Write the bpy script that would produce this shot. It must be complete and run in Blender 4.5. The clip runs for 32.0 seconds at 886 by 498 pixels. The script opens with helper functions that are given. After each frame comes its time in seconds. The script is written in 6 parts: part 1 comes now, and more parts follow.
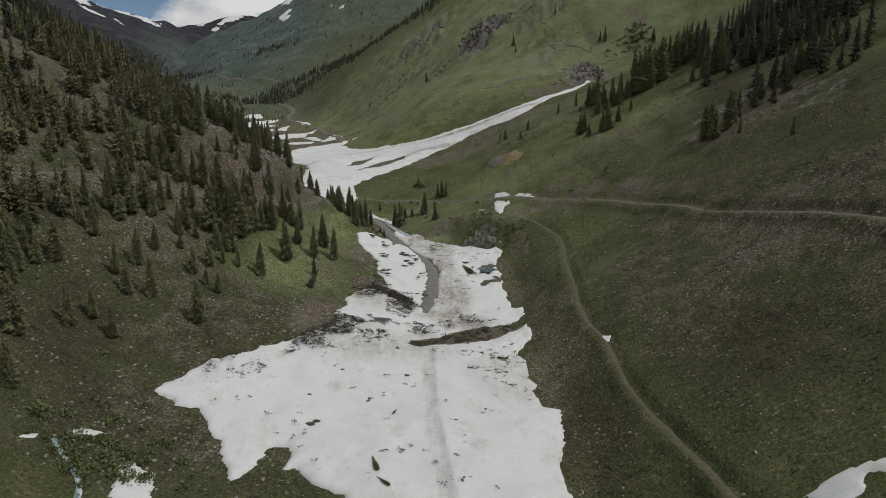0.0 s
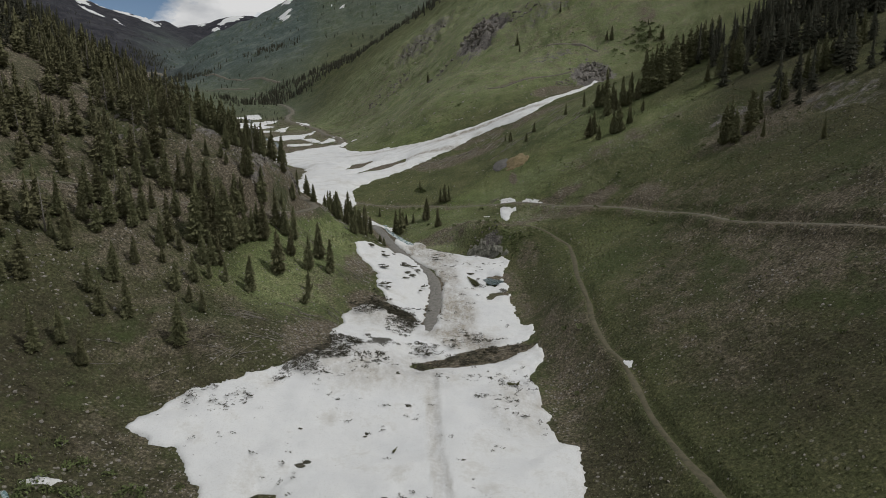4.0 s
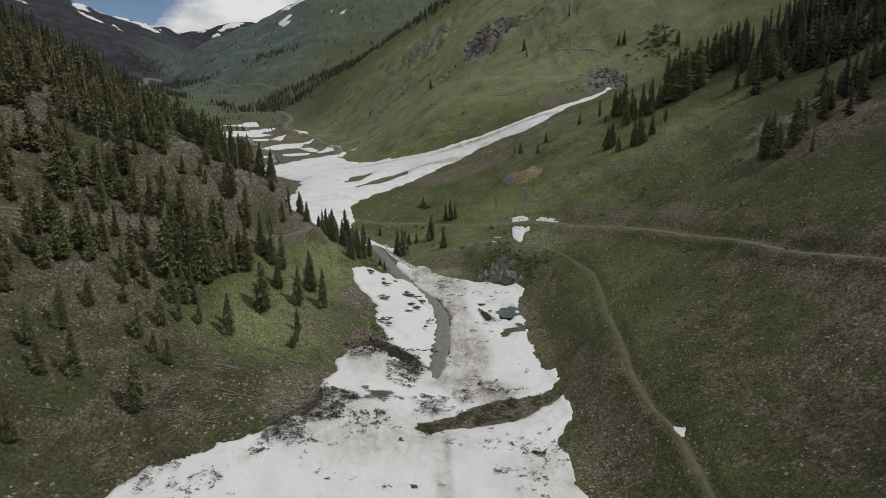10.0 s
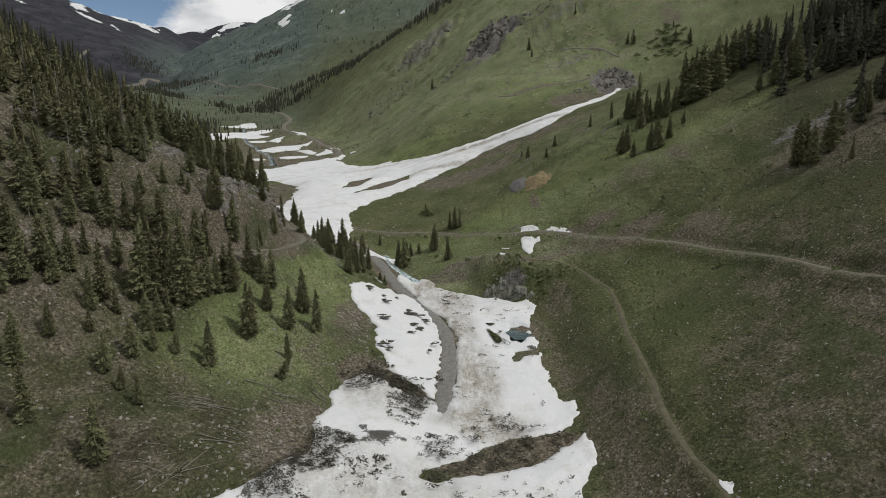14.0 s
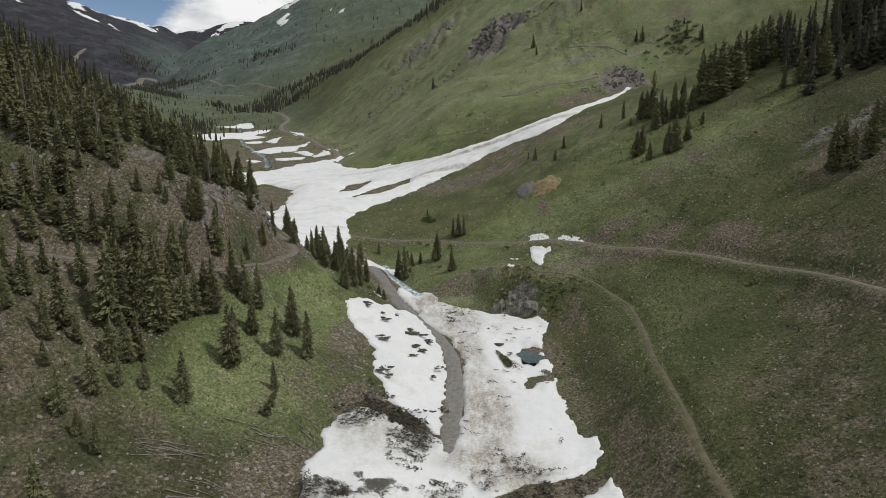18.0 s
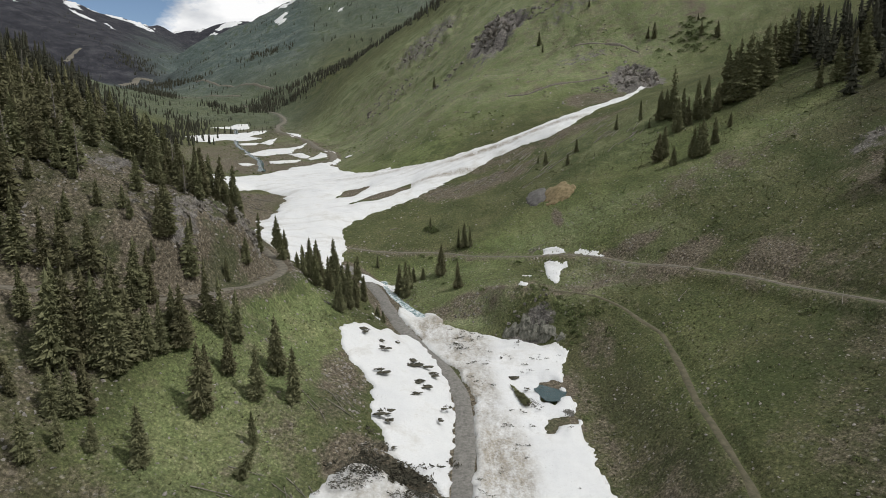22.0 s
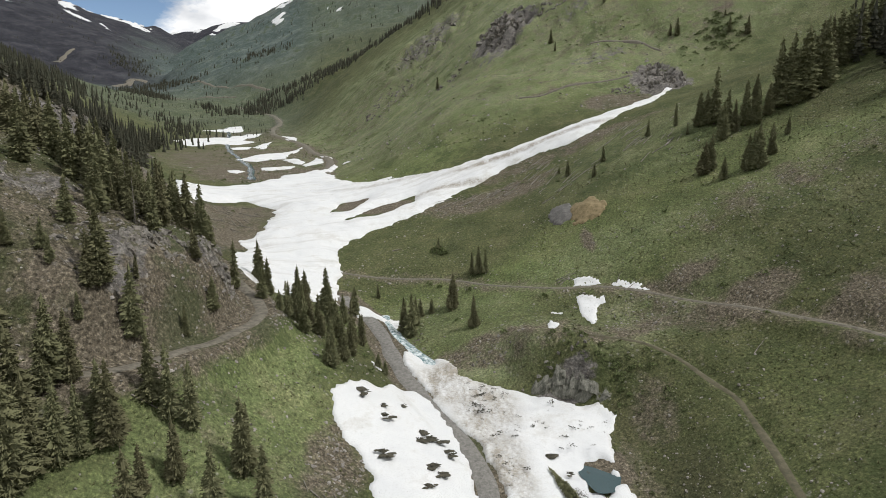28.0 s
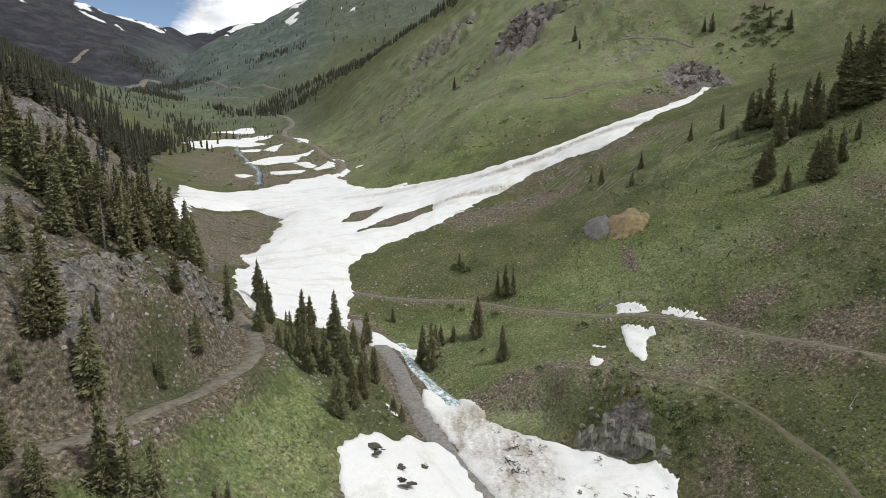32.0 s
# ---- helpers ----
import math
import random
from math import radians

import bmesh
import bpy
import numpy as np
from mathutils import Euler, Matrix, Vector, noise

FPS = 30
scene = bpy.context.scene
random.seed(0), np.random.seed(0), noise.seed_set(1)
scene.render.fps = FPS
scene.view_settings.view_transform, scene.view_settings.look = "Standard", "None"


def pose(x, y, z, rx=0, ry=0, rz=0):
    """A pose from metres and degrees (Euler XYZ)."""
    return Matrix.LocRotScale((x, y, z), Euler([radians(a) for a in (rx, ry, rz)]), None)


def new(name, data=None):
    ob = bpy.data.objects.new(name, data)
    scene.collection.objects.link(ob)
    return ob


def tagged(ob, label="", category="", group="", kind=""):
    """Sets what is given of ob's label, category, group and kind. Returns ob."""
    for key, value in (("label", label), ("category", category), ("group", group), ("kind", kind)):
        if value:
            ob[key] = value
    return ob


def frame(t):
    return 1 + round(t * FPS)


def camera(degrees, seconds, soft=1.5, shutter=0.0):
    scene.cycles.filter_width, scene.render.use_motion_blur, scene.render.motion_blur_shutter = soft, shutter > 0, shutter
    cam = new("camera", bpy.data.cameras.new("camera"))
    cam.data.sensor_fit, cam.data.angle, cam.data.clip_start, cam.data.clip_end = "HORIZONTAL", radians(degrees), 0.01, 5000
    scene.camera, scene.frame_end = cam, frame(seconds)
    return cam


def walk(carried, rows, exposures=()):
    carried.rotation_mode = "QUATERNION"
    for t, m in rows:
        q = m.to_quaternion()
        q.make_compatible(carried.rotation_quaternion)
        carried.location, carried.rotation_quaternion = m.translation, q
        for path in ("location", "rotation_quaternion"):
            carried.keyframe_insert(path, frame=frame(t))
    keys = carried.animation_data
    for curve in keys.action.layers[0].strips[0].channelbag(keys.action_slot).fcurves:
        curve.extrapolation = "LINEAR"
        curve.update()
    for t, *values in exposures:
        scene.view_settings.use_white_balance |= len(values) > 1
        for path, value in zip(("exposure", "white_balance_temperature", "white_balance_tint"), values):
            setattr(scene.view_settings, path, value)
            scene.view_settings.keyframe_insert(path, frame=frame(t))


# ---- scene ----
cam = camera(70.0, 32.0, soft=0.65)
PATH = [
    (0, -0.00, 0.01, -0.00, 77.50, -0.00, -0.00),
    (1, 0.10, 2.59, 0.33, 77.44, -0.00, 0.13),
    (2, -0.08, 5.26, 0.42, 77.43, -0.00, 0.14),
    (3, -0.42, 8.11, 0.33, 77.46, -0.00, 0.09),
    (3.5, -0.58, 9.58, 0.32, 77.49, -0.00, 0.07),
    (5.5, -1.13, 15.71, 0.53, 77.71, -0.00, 0.11),
    (6, -1.23, 17.32, 0.62, 77.77, -0.00, 0.12),
    (7, -1.44, 20.59, 0.84, 77.88, 0.00, 0.14),
    (8, -1.75, 23.84, 1.07, 77.95, 0.00, 0.15),
    (9, -2.11, 27.08, 1.31, 78.00, 0.00, 0.14),
    (10, -2.46, 30.31, 1.52, 78.05, 0.00, 0.13),
    (11, -2.80, 33.51, 1.69, 78.08, 0.00, 0.13),
    (12, -3.10, 36.67, 1.85, 78.10, 0.00, 0.12),
    (13, -3.37, 39.80, 1.97, 78.09, 0.00, 0.14),
    (14, -3.60, 42.87, 2.09, 78.09, 0.00, 0.16),
    (14.5, -3.71, 44.39, 2.16, 78.09, 0.00, 0.17),
    (16.5, -4.17, 50.46, 2.36, 78.08, 0.00, 0.17),
    (17, -4.30, 52.03, 2.36, 78.07, 0.00, 0.16),
    (18, -4.61, 55.33, 2.33, 78.06, 0.00, 0.14),
    (19, -4.93, 59.08, 2.31, 78.07, 0.00, 0.12),
    (20, -5.25, 63.03, 2.37, 78.07, 0.00, 0.11),
    (21, -5.62, 67.04, 2.52, 78.06, 0.00, 0.10),
    (22, -6.06, 71.10, 2.69, 78.07, 0.00, 0.07),
    (23, -6.50, 75.24, 2.83, 78.08, 0.00, 0.05),
    (24, -6.95, 79.41, 2.98, 78.10, 0.00, 0.05),
    (25, -7.43, 83.54, 3.11, 78.13, 0.00, 0.04),
    (25.5, -7.67, 85.60, 3.18, 78.15, 0.00, 0.04),
    (27.5, -8.64, 93.75, 3.53, 78.18, 0.00, -0.01),
    (28, -8.88, 95.77, 3.62, 78.18, 0.00, -0.01),
    (29, -9.40, 99.80, 3.79, 78.18, 0.00, 0.00),
    (29.5, -9.68, 101.82, 3.87, 78.18, 0.00, 0.22),
    (30, -9.95, 103.83, 3.94, 78.17, 0.00, 0.52),
    (30.5, -10.22, 105.85, 3.97, 78.19, 0.00, 0.82),
    (31, -10.48, 107.87, 3.99, 78.22, 0.00, 1.05),
    (31.5, -10.73, 109.91, 4.00, 78.24, 0.00, 1.13),
    (32, -11.00, 111.99, 4.02, 78.24, 0.00, 1.17),
]
walk(cam, [(t, pose(x, y, z, rx, ry, rz)) for t, x, y, z, rx, ry, rz in PATH], [(0, -0.55), (6, -0.52), (9, -0.46), (13, -0.29), (19, -0.09), (23, 0.04), (28, 0.2), (32, 0.25)])

# ---- world, sun ----
SUN_AZ, SUN_EL = 104.0, 54.0  # degrees: clockwise from up-valley, above the horizon


def build_world():
    w = bpy.data.worlds.new("sky")
    scene.world = w
    w.use_nodes = True
    nt = w.node_tree
    nt.nodes.clear()
    out = nt.nodes.new("ShaderNodeOutputWorld")
    bg = nt.nodes.new("ShaderNodeBackground")
    sky = nt.nodes.new("ShaderNodeTexSky")
    sky.sky_type, sky.sun_disc = "NISHITA", False
    sky.sun_elevation, sky.sun_rotation = radians(SUN_EL), radians(SUN_AZ)
    sky.altitude, sky.dust_density = 3300, 1.0
    tc = nt.nodes.new("ShaderNodeTexCoord")
    mp = nt.nodes.new("ShaderNodeMapping")
    mp.inputs["Scale"].default_value = (2.6, 2.6, 6.0)
    mp.inputs["Location"].default_value = CLOUD_SHIFT
    nz = nt.nodes.new("ShaderNodeTexNoise")
    nz.inputs["Scale"].default_value, nz.inputs["Detail"].default_value, nz.inputs["Roughness"].default_value = 1.3, 9, 0.58
    rp = nt.nodes.new("ShaderNodeValToRGB")
    rp.color_ramp.elements[0].position, rp.color_ramp.elements[1].position = 0.37, 0.45
    gap = nt.nodes.new("ShaderNodeVectorMath")
    gap.operation = "DISTANCE"
    gap.inputs[1].default_value = (-0.447, 0.884, 0.14)
    clear = nt.nodes.new("ShaderNodeMapRange")
    clear.inputs["From Min"].default_value, clear.inputs["From Max"].default_value = 0.03, 0.10
    clear.inputs["To Min"].default_value, clear.inputs["To Max"].default_value = -0.22, 0.04
    add = nt.nodes.new("ShaderNodeMath")
    nz2 = nt.nodes.new("ShaderNodeTexNoise")
    nz2.inputs["Scale"].default_value, nz2.inputs["Detail"].default_value = 2.2, 6
    rp2 = nt.nodes.new("ShaderNodeValToRGB")
    rp2.color_ramp.elements[0].position, rp2.color_ramp.elements[1].position = 0.38, 0.6
    rp2.color_ramp.elements[0].color, rp2.color_ramp.elements[1].color = (4.7, 5.05, 5.6, 1), (11.6, 11.6, 11.6, 1)
    mix = nt.nodes.new("ShaderNodeMix")
    mix.data_type = "RGBA"
    ln = nt.links.new
    ln(tc.outputs["Generated"], mp.inputs["Vector"])
    ln(mp.outputs["Vector"], nz.inputs["Vector"])
    ln(mp.outputs["Vector"], nz2.inputs["Vector"])
    ln(tc.outputs["Generated"], gap.inputs[0])
    ln(gap.outputs["Value"], clear.inputs["Value"])
    ln(nz.outputs["Fac"], add.inputs[0])
    ln(clear.outputs["Result"], add.inputs[1])
    ln(add.outputs[0], rp.inputs["Fac"])
    ln(nz2.outputs["Fac"], rp2.inputs["Fac"])
    ln(rp.outputs["Color"], mix.inputs["Factor"])
    ln(sky.outputs["Color"], mix.inputs["A"])
    ln(rp2.outputs["Color"], mix.inputs["B"])
    ln(mix.outputs["Result"], bg.inputs["Color"])
    bg.inputs["Strength"].default_value = 0.085
    ln(bg.outputs["Background"], out.inputs["Surface"])
    lamp = bpy.data.lights.new("sun", "SUN")
    lamp.energy, lamp.angle, lamp.color = 2.5, radians(5.0), (1.0, 0.98, 0.96)
    ob = new("sun", lamp)
    a, e = radians(SUN_AZ), radians(SUN_EL)
    to = Vector((math.sin(a) * math.cos(e), math.cos(a) * math.cos(e), math.sin(e)))
    ob.rotation_mode = "QUATERNION"
    ob.rotation_quaternion = to.to_track_quat("Z", "Y")
    ob.location = (0, 0, 300)


CLOUD_SHIFT = (0.35, 0.0, 0.0)
build_world()


# ---- materials ----
class Mat:
    """A small node-material builder."""

    def __init__(self, name, rough=0.9, spec=0.2):
        self.m = bpy.data.materials.new(name)
        self.m.use_nodes = True
        self.nt = self.m.node_tree
        self.bsdf = self.nt.nodes["Principled BSDF"]
        self.bsdf.inputs["Roughness"].default_value = rough
        self.bsdf.inputs["Specular IOR Level"].default_value = spec
        self.pos = self.nt.nodes.new("ShaderNodeNewGeometry").outputs["Position"]

    def link(self, a, b):
        self.nt.links.new(a, b)

    def noise(self, scale, detail=4, rough=0.6, vec=None, stretch=None):
        n = self.nt.nodes.new("ShaderNodeTexNoise")
        n.inputs["Scale"].default_value, n.inputs["Detail"].default_value, n.inputs["Roughness"].default_value = scale, detail, rough
        v = vec or self.pos
        if stretch:
            mp = self.nt.nodes.new("ShaderNodeMapping")
            mp.inputs["Scale"].default_value = stretch
            self.link(v, mp.inputs["Vector"])
            v = mp.outputs["Vector"]
        self.link(v, n.inputs["Vector"])
        return n.outputs["Fac"]

    def voronoi(self, scale, feature="F1", out="Distance"):
        n = self.nt.nodes.new("ShaderNodeTexVoronoi")
        n.feature = feature
        n.inputs["Scale"].default_value = scale
        self.link(self.pos, n.inputs["Vector"])
        return n.outputs[out]

    def ramp(self, fac, *stops):
        r = self.nt.nodes.new("ShaderNodeValToRGB")
        el = r.color_ramp.elements
        while len(el) < len(stops):
            el.new(0.5)
        for e, (p, c) in zip(el, stops):
            e.position = p
            e.color = (*c, 1) if isinstance(c, tuple) else (c, c, c, 1)
        self.link(fac, r.inputs["Fac"])
        return r.outputs["Color"]

    def mix(self, fac, a, b, blend="MIX"):
        n = self.nt.nodes.new("ShaderNodeMix")
        n.data_type, n.blend_type = "RGBA", blend
        for k, v in (("Factor", fac), ("A", a), ("B", b)):
            if isinstance(v, tuple):
                n.inputs[k].default_value = (*v, 1)
            elif isinstance(v, (int, float)):
                n.inputs[k].default_value = v
            else:
                self.link(v, n.inputs[k])
        return n.outputs["Result"]

    def math(self, op, a, b=0.0):
        n = self.nt.nodes.new("ShaderNodeMath")
        n.operation = op
        for k, v in enumerate((a, b)):
            if isinstance(v, (int, float)):
                n.inputs[k].default_value = v
            else:
                self.link(v, n.inputs[k])
        return n.outputs[0]

    def attr(self, name, out="Color"):
        n = self.nt.nodes.new("ShaderNodeAttribute")
        n.attribute_name = name
        return n.outputs[out]

    def split(self, col):
        n = self.nt.nodes.new("ShaderNodeSeparateColor")
        self.link(col, n.inputs[0])
        return n.outputs

    def color(self, c):
        if isinstance(c, tuple):
            self.bsdf.inputs["Base Color"].default_value = (*c, 1)
        else:
            self.link(c, self.bsdf.inputs["Base Color"])
        return self

    def bump(self, h, strength=0.5, dist=0.2):
        n = self.nt.nodes.new("ShaderNodeBump")
        n.inputs["Strength"].default_value, n.inputs["Distance"].default_value = strength, dist
        self.link(h, n.inputs["Height"])
        self.link(n.outputs["Normal"], self.bsdf.inputs["Normal"])
        return self


def make_ground():
    k = Mat("meadow_and_scree", 0.95, 0.1)
    zone = k.split(k.attr("zone"))
    alpine = k.attr("alpine", "Fac")
    big, mid, fine = k.noise(0.014, 5), k.noise(0.10, 6, 0.7), k.noise(1.6, 5, 0.75)
    tuft, grain = k.noise(0.55, 6, 0.78), k.noise(2.3, 3, 0.75)
    grass = k.ramp(mid, (0.3, (0.042, 0.050, 0.024)), (0.5, (0.072, 0.078, 0.036)), (0.7, (0.112, 0.11, 0.058)))
    # green and yellowed grass, with the far slope's sunlight put into both colours
    lush_sunlit = k.ramp(mid, (0.3, (0.098, 0.136, 0.047)), (0.52, (0.163, 0.2, 0.077)), (0.72, (0.245, 0.256, 0.118)))
    green = k.mix(k.math("MULTIPLY", zone[2], k.ramp(big, (0.35, 0.55), (0.6, 1.0))), grass, lush_sunlit)
    dry_sunlit = k.ramp(mid, (0.3, (0.128, 0.158, 0.077)), (0.5, (0.192, 0.22, 0.115)), (0.7, (0.275, 0.28, 0.175)))
    green = k.mix(k.math("MULTIPLY", k.attr("zone", "Alpha"), k.ramp(k.noise(0.045, 6, 0.72), (0.36, 0.35), (0.56, 1.0))), green, dry_sunlit)
    green = k.mix(k.ramp(tuft, (0.42, 0.0), (0.66, 0.55)), green, k.ramp(fine, (0.3, (0.038, 0.044, 0.02)), (0.7, (0.125, 0.118, 0.06))))
    # brown dwarf growth with shade put into its dark colour
    heath_shade = k.ramp(k.math("ADD", k.math("MULTIPLY", tuft, 0.6), k.math("MULTIPLY", fine, 0.4)), (0.32, (0.022, 0.021, 0.014)), (0.5, (0.049, 0.043, 0.029)), (0.68, (0.09, 0.079, 0.052)))
    green = k.mix(k.math("MULTIPLY", k.attr("heath_shade", "Fac"), k.ramp(k.noise(0.06, 6, 0.7), (0.38, 0.45), (0.58, 1.0))), green, heath_shade)
    soil = k.ramp(k.math("ADD", k.math("MULTIPLY", fine, 0.6), k.math("MULTIPLY", grain, 0.4)), (0.3, (0.045, 0.038, 0.028)), (0.5, (0.116, 0.099, 0.073)), (0.7, (0.22, 0.195, 0.152)))
    bare = k.ramp(k.math("ADD", zone[1], k.math("MULTIPLY", k.math("SUBTRACT", k.noise(0.2, 7, 0.75), 0.46), 1.7)), (0.40, 0.0), (0.75, 1.0))
    col = k.mix(bare, green, soil)
    # blue distance haze is mixed into the far mountains' ground colours
    hazy_tundra = k.ramp(k.noise(0.03, 7, 0.7), (0.3, (0.013, 0.0135, 0.018)), (0.5, (0.027, 0.0275, 0.034)), (0.7, (0.06, 0.06, 0.067)))
    hazy_fell = k.ramp(k.math("ADD", k.math("MULTIPLY", k.noise(0.02, 8, 0.78), 0.6), k.math("MULTIPLY", k.noise(0.11, 6, 0.8), 0.4)), (0.36, (0.028, 0.043, 0.04)), (0.5, (0.072, 0.096, 0.09)), (0.64, (0.15, 0.168, 0.155)))
    col = k.mix(k.attr("hazy_fell", "Fac"), col, hazy_fell)
    col = k.mix(alpine, col, hazy_tundra)
    stone = k.ramp(k.noise(0.5, 7, 0.78, stretch=(1, 1, 2.2)), (0.3, (0.05, 0.046, 0.042)), (0.5, (0.135, 0.125, 0.115)), (0.72, (0.27, 0.255, 0.235)))
    rock = k.ramp(k.math("ADD", zone[0], k.math("MULTIPLY", k.math("SUBTRACT", k.noise(0.3, 6, 0.7), 0.5), 1.3)), (0.45, 0.0), (0.6, 1.0))
    col = k.mix(rock, col, stone)
    pebbles = k.ramp(k.voronoi(0.75), (0.0, 1.0), (0.17, 1.0), (0.23, 0.0))
    where = k.math("MULTIPLY", pebbles, k.ramp(k.noise(0.13, 4), (0.44, 0.0), (0.62, 0.5)))
    col = k.mix(where, col, k.ramp(fine, (0.3, (0.16, 0.15, 0.13)), (0.7, (0.34, 0.32, 0.29))))
    col = k.mix(k.ramp(grain, (0.34, 0.8), (0.5, 0.0)), col, k.mix(1.0, col, (0.36, 0.38, 0.34), "MULTIPLY"))
    col = k.mix(k.ramp(grain, (0.54, 0.0), (0.68, 0.7)), col, k.mix(1.0, col, (2.1, 2.05, 1.9), "MULTIPLY"))
    dots = k.math("MULTIPLY", k.ramp(k.voronoi(1.15), (0.0, 1.0), (0.10, 1.0), (0.19, 0.0)), k.ramp(k.noise(0.07, 5, 0.7), (0.42, 0.0), (0.62, 0.5)))
    col = k.mix(k.math("MULTIPLY", dots, k.math("SUBTRACT", 1.0, bare)), col, (0.30, 0.30, 0.21))
    scrub = k.math("MULTIPLY", k.ramp(k.noise(0.085, 8, 0.74, stretch=(1.0, 0.55, 0.5)), (0.52, 0.0), (0.58, 0.62)), k.math("MULTIPLY", k.ramp(k.noise(0.02, 3), (0.42, 0.15), (0.6, 1.0)), k.math("SUBTRACT", 1.0, alpine)))
    col = k.mix(k.math("MULTIPLY", scrub, k.math("SUBTRACT", 1.0, rock)), col, k.ramp(fine, (0.3, (0.022, 0.034, 0.013)), (0.7, (0.075, 0.095, 0.036))))
    k.color(col)
    k.bump(k.math("ADD", k.math("ADD", k.math("MULTIPLY", tuft, 0.7), k.math("MULTIPLY", fine, 0.4)), k.math("MULTIPLY", grain, 0.22)), 0.8, 0.7)
    return k.m


def make_snow(name, streaks):
    k = Mat(name, 0.6, 0.3)
    n1, n2, n3 = k.noise(0.13, 6, 0.65), k.noise(1.6, 5, 0.72), k.noise(6.0, 3, 0.7)
    clean = k.ramp(n1, (0.25, (0.55, 0.56, 0.565)), (0.7, (0.67, 0.675, 0.66)))
    grime = k.ramp(n2, (0.3, (0.14, 0.122, 0.094)), (0.75, (0.40, 0.364, 0.298)))
    mask = k.ramp(k.math("ADD", n1, k.math("MULTIPLY", n2, 0.35)), (0.72, 0.0), (1.0, 0.7))
    stain = k.attr("stain", "Fac")
    smear = k.ramp(k.math("ADD", k.math("MULTIPLY", k.noise(0.35, 4, 0.7, stretch=(1.6, 0.6, 1)), 0.5), k.math("MULTIPLY", k.noise(2.2, 6, 0.8), 0.5)), (0.38, 0.0), (0.6, 1.0))
    mask = k.math("ADD", mask, k.math("MULTIPLY", k.math("MULTIPLY", stain, 1.9), smear))
    if streaks:
        mp = k.nt.nodes.new("ShaderNodeMapping")
        mp.inputs["Rotation"].default_value = (0, 0, radians(-23))
        k.link(k.pos, mp.inputs["Vector"])
        run = k.noise(0.5, 6, 0.7, mp.outputs["Vector"], (0.06, 0.9, 0.3))
        mask = k.math("ADD", mask, k.ramp(run, (0.53, 0.0), (0.72, 0.42)))
    mask = k.math("MINIMUM", mask, 1.0)
    col = k.mix(mask, clean, grime)
    specks = k.ramp(k.voronoi(2.1), (0.0, 1.0), (0.05, 1.0), (0.10, 0.0))
    col = k.mix(k.math("MULTIPLY", specks, k.ramp(k.noise(0.12, 5), (0.42, 0.0), (0.58, 0.9))), col, (0.07, 0.06, 0.05))
    col = k.mix(k.ramp(n3, (0.3, 0.35), (0.5, 0.0)), col, (0.30, 0.29, 0.275))
    scraps = k.math("ADD", k.math("MULTIPLY", k.attr("litter", "Fac"), 0.40), k.math("ADD", k.math("MULTIPLY", k.noise(2.6, 6, 0.85), 0.6), k.math("MULTIPLY", k.noise(0.5, 4, 0.7), 0.4)))
    col = k.mix(k.ramp(scraps, (0.77, 0.0), (0.815, 0.97)), col, k.ramp(n3, (0.3, (0.02, 0.02, 0.015)), (0.7, (0.075, 0.068, 0.052))))
    k.color(col)
    k.bump(k.math("ADD", k.noise(0.3, 3), k.math("MULTIPLY", n2, 0.25)), 0.35, 0.5)
    return k.m


def make_simple(name, dark, light, scale, rough=0.9, bump=0.4, dist=0.05, spec=0.2, vary=0.0, stretch=None):
    k = Mat(name, rough, spec)
    n = k.noise(scale, 6, 0.74, stretch=stretch)
    col = k.ramp(n, (0.32, dark), (0.68, light))
    if vary:
        info = k.nt.nodes.new("ShaderNodeObjectInfo")
        col = k.mix(k.ramp(info.outputs["Random"], (0.0, 0.0), (1.0, vary)), col, k.mix(1.0, col, (0.62, 0.50, 0.42), "MULTIPLY"))
    k.color(col)
    k.bump(n, bump, dist)
    return k.m


def make_foliage(name, dark, light, island=False):
    k = Mat(name, 0.85, 0.15)
    geo = k.nt.nodes.new("ShaderNodeNewGeometry")
    n = k.noise(2.5, 4, 0.7)
    col = k.ramp(n, (0.25, dark), (0.75, light))
    if island:
        col = k.mix(k.math("MULTIPLY", geo.outputs["Random Per Island"], 0.6), col, (0.05, 0.045, 0.028))
    else:
        info = k.nt.nodes.new("ShaderNodeObjectInfo")
        col = k.mix(k.ramp(info.outputs["Random"], (0.45, 0.0), (1.0, 0.6)), col, (0.075, 0.06, 0.036))
        col = k.mix(k.math("MULTIPLY", geo.outputs["Random Per Island"], 0.4), col, light)
    k.color(col)
    return k.m


def make_water(name, deep, foam, foamy):
    k = Mat(name, 0.12, 0.5)
    n = k.noise(1.2, 5, 0.7)
    k.color(k.ramp(n, (0.6 - foamy, deep), (0.72 - foamy * 0.5, foam)))
    k.bump(k.noise(2.2, 4), 0.5, 0.15)
    return k.m


GROUND = make_ground()
SNOW = make_snow("old_snow", False)
SNOW_FAR = make_snow("avalanche_snow", True)
DIRT_ROAD = make_simple("gravel_road", (0.10, 0.096, 0.086), (0.235, 0.226, 0.205), 1.7, bump=0.6)
TRACK = make_simple("dusty_track", (0.075, 0.068, 0.052), (0.19, 0.172, 0.138), 1.1, bump=0.5)
PATH_SOIL = make_simple("worn_path_soil", (0.055, 0.052, 0.032), (0.122, 0.11, 0.072), 0.9, bump=0.4)
STONE = make_simple("grey_stone", (0.12, 0.112, 0.1), (0.36, 0.34, 0.305), 0.7, bump=0.6, vary=0.3)
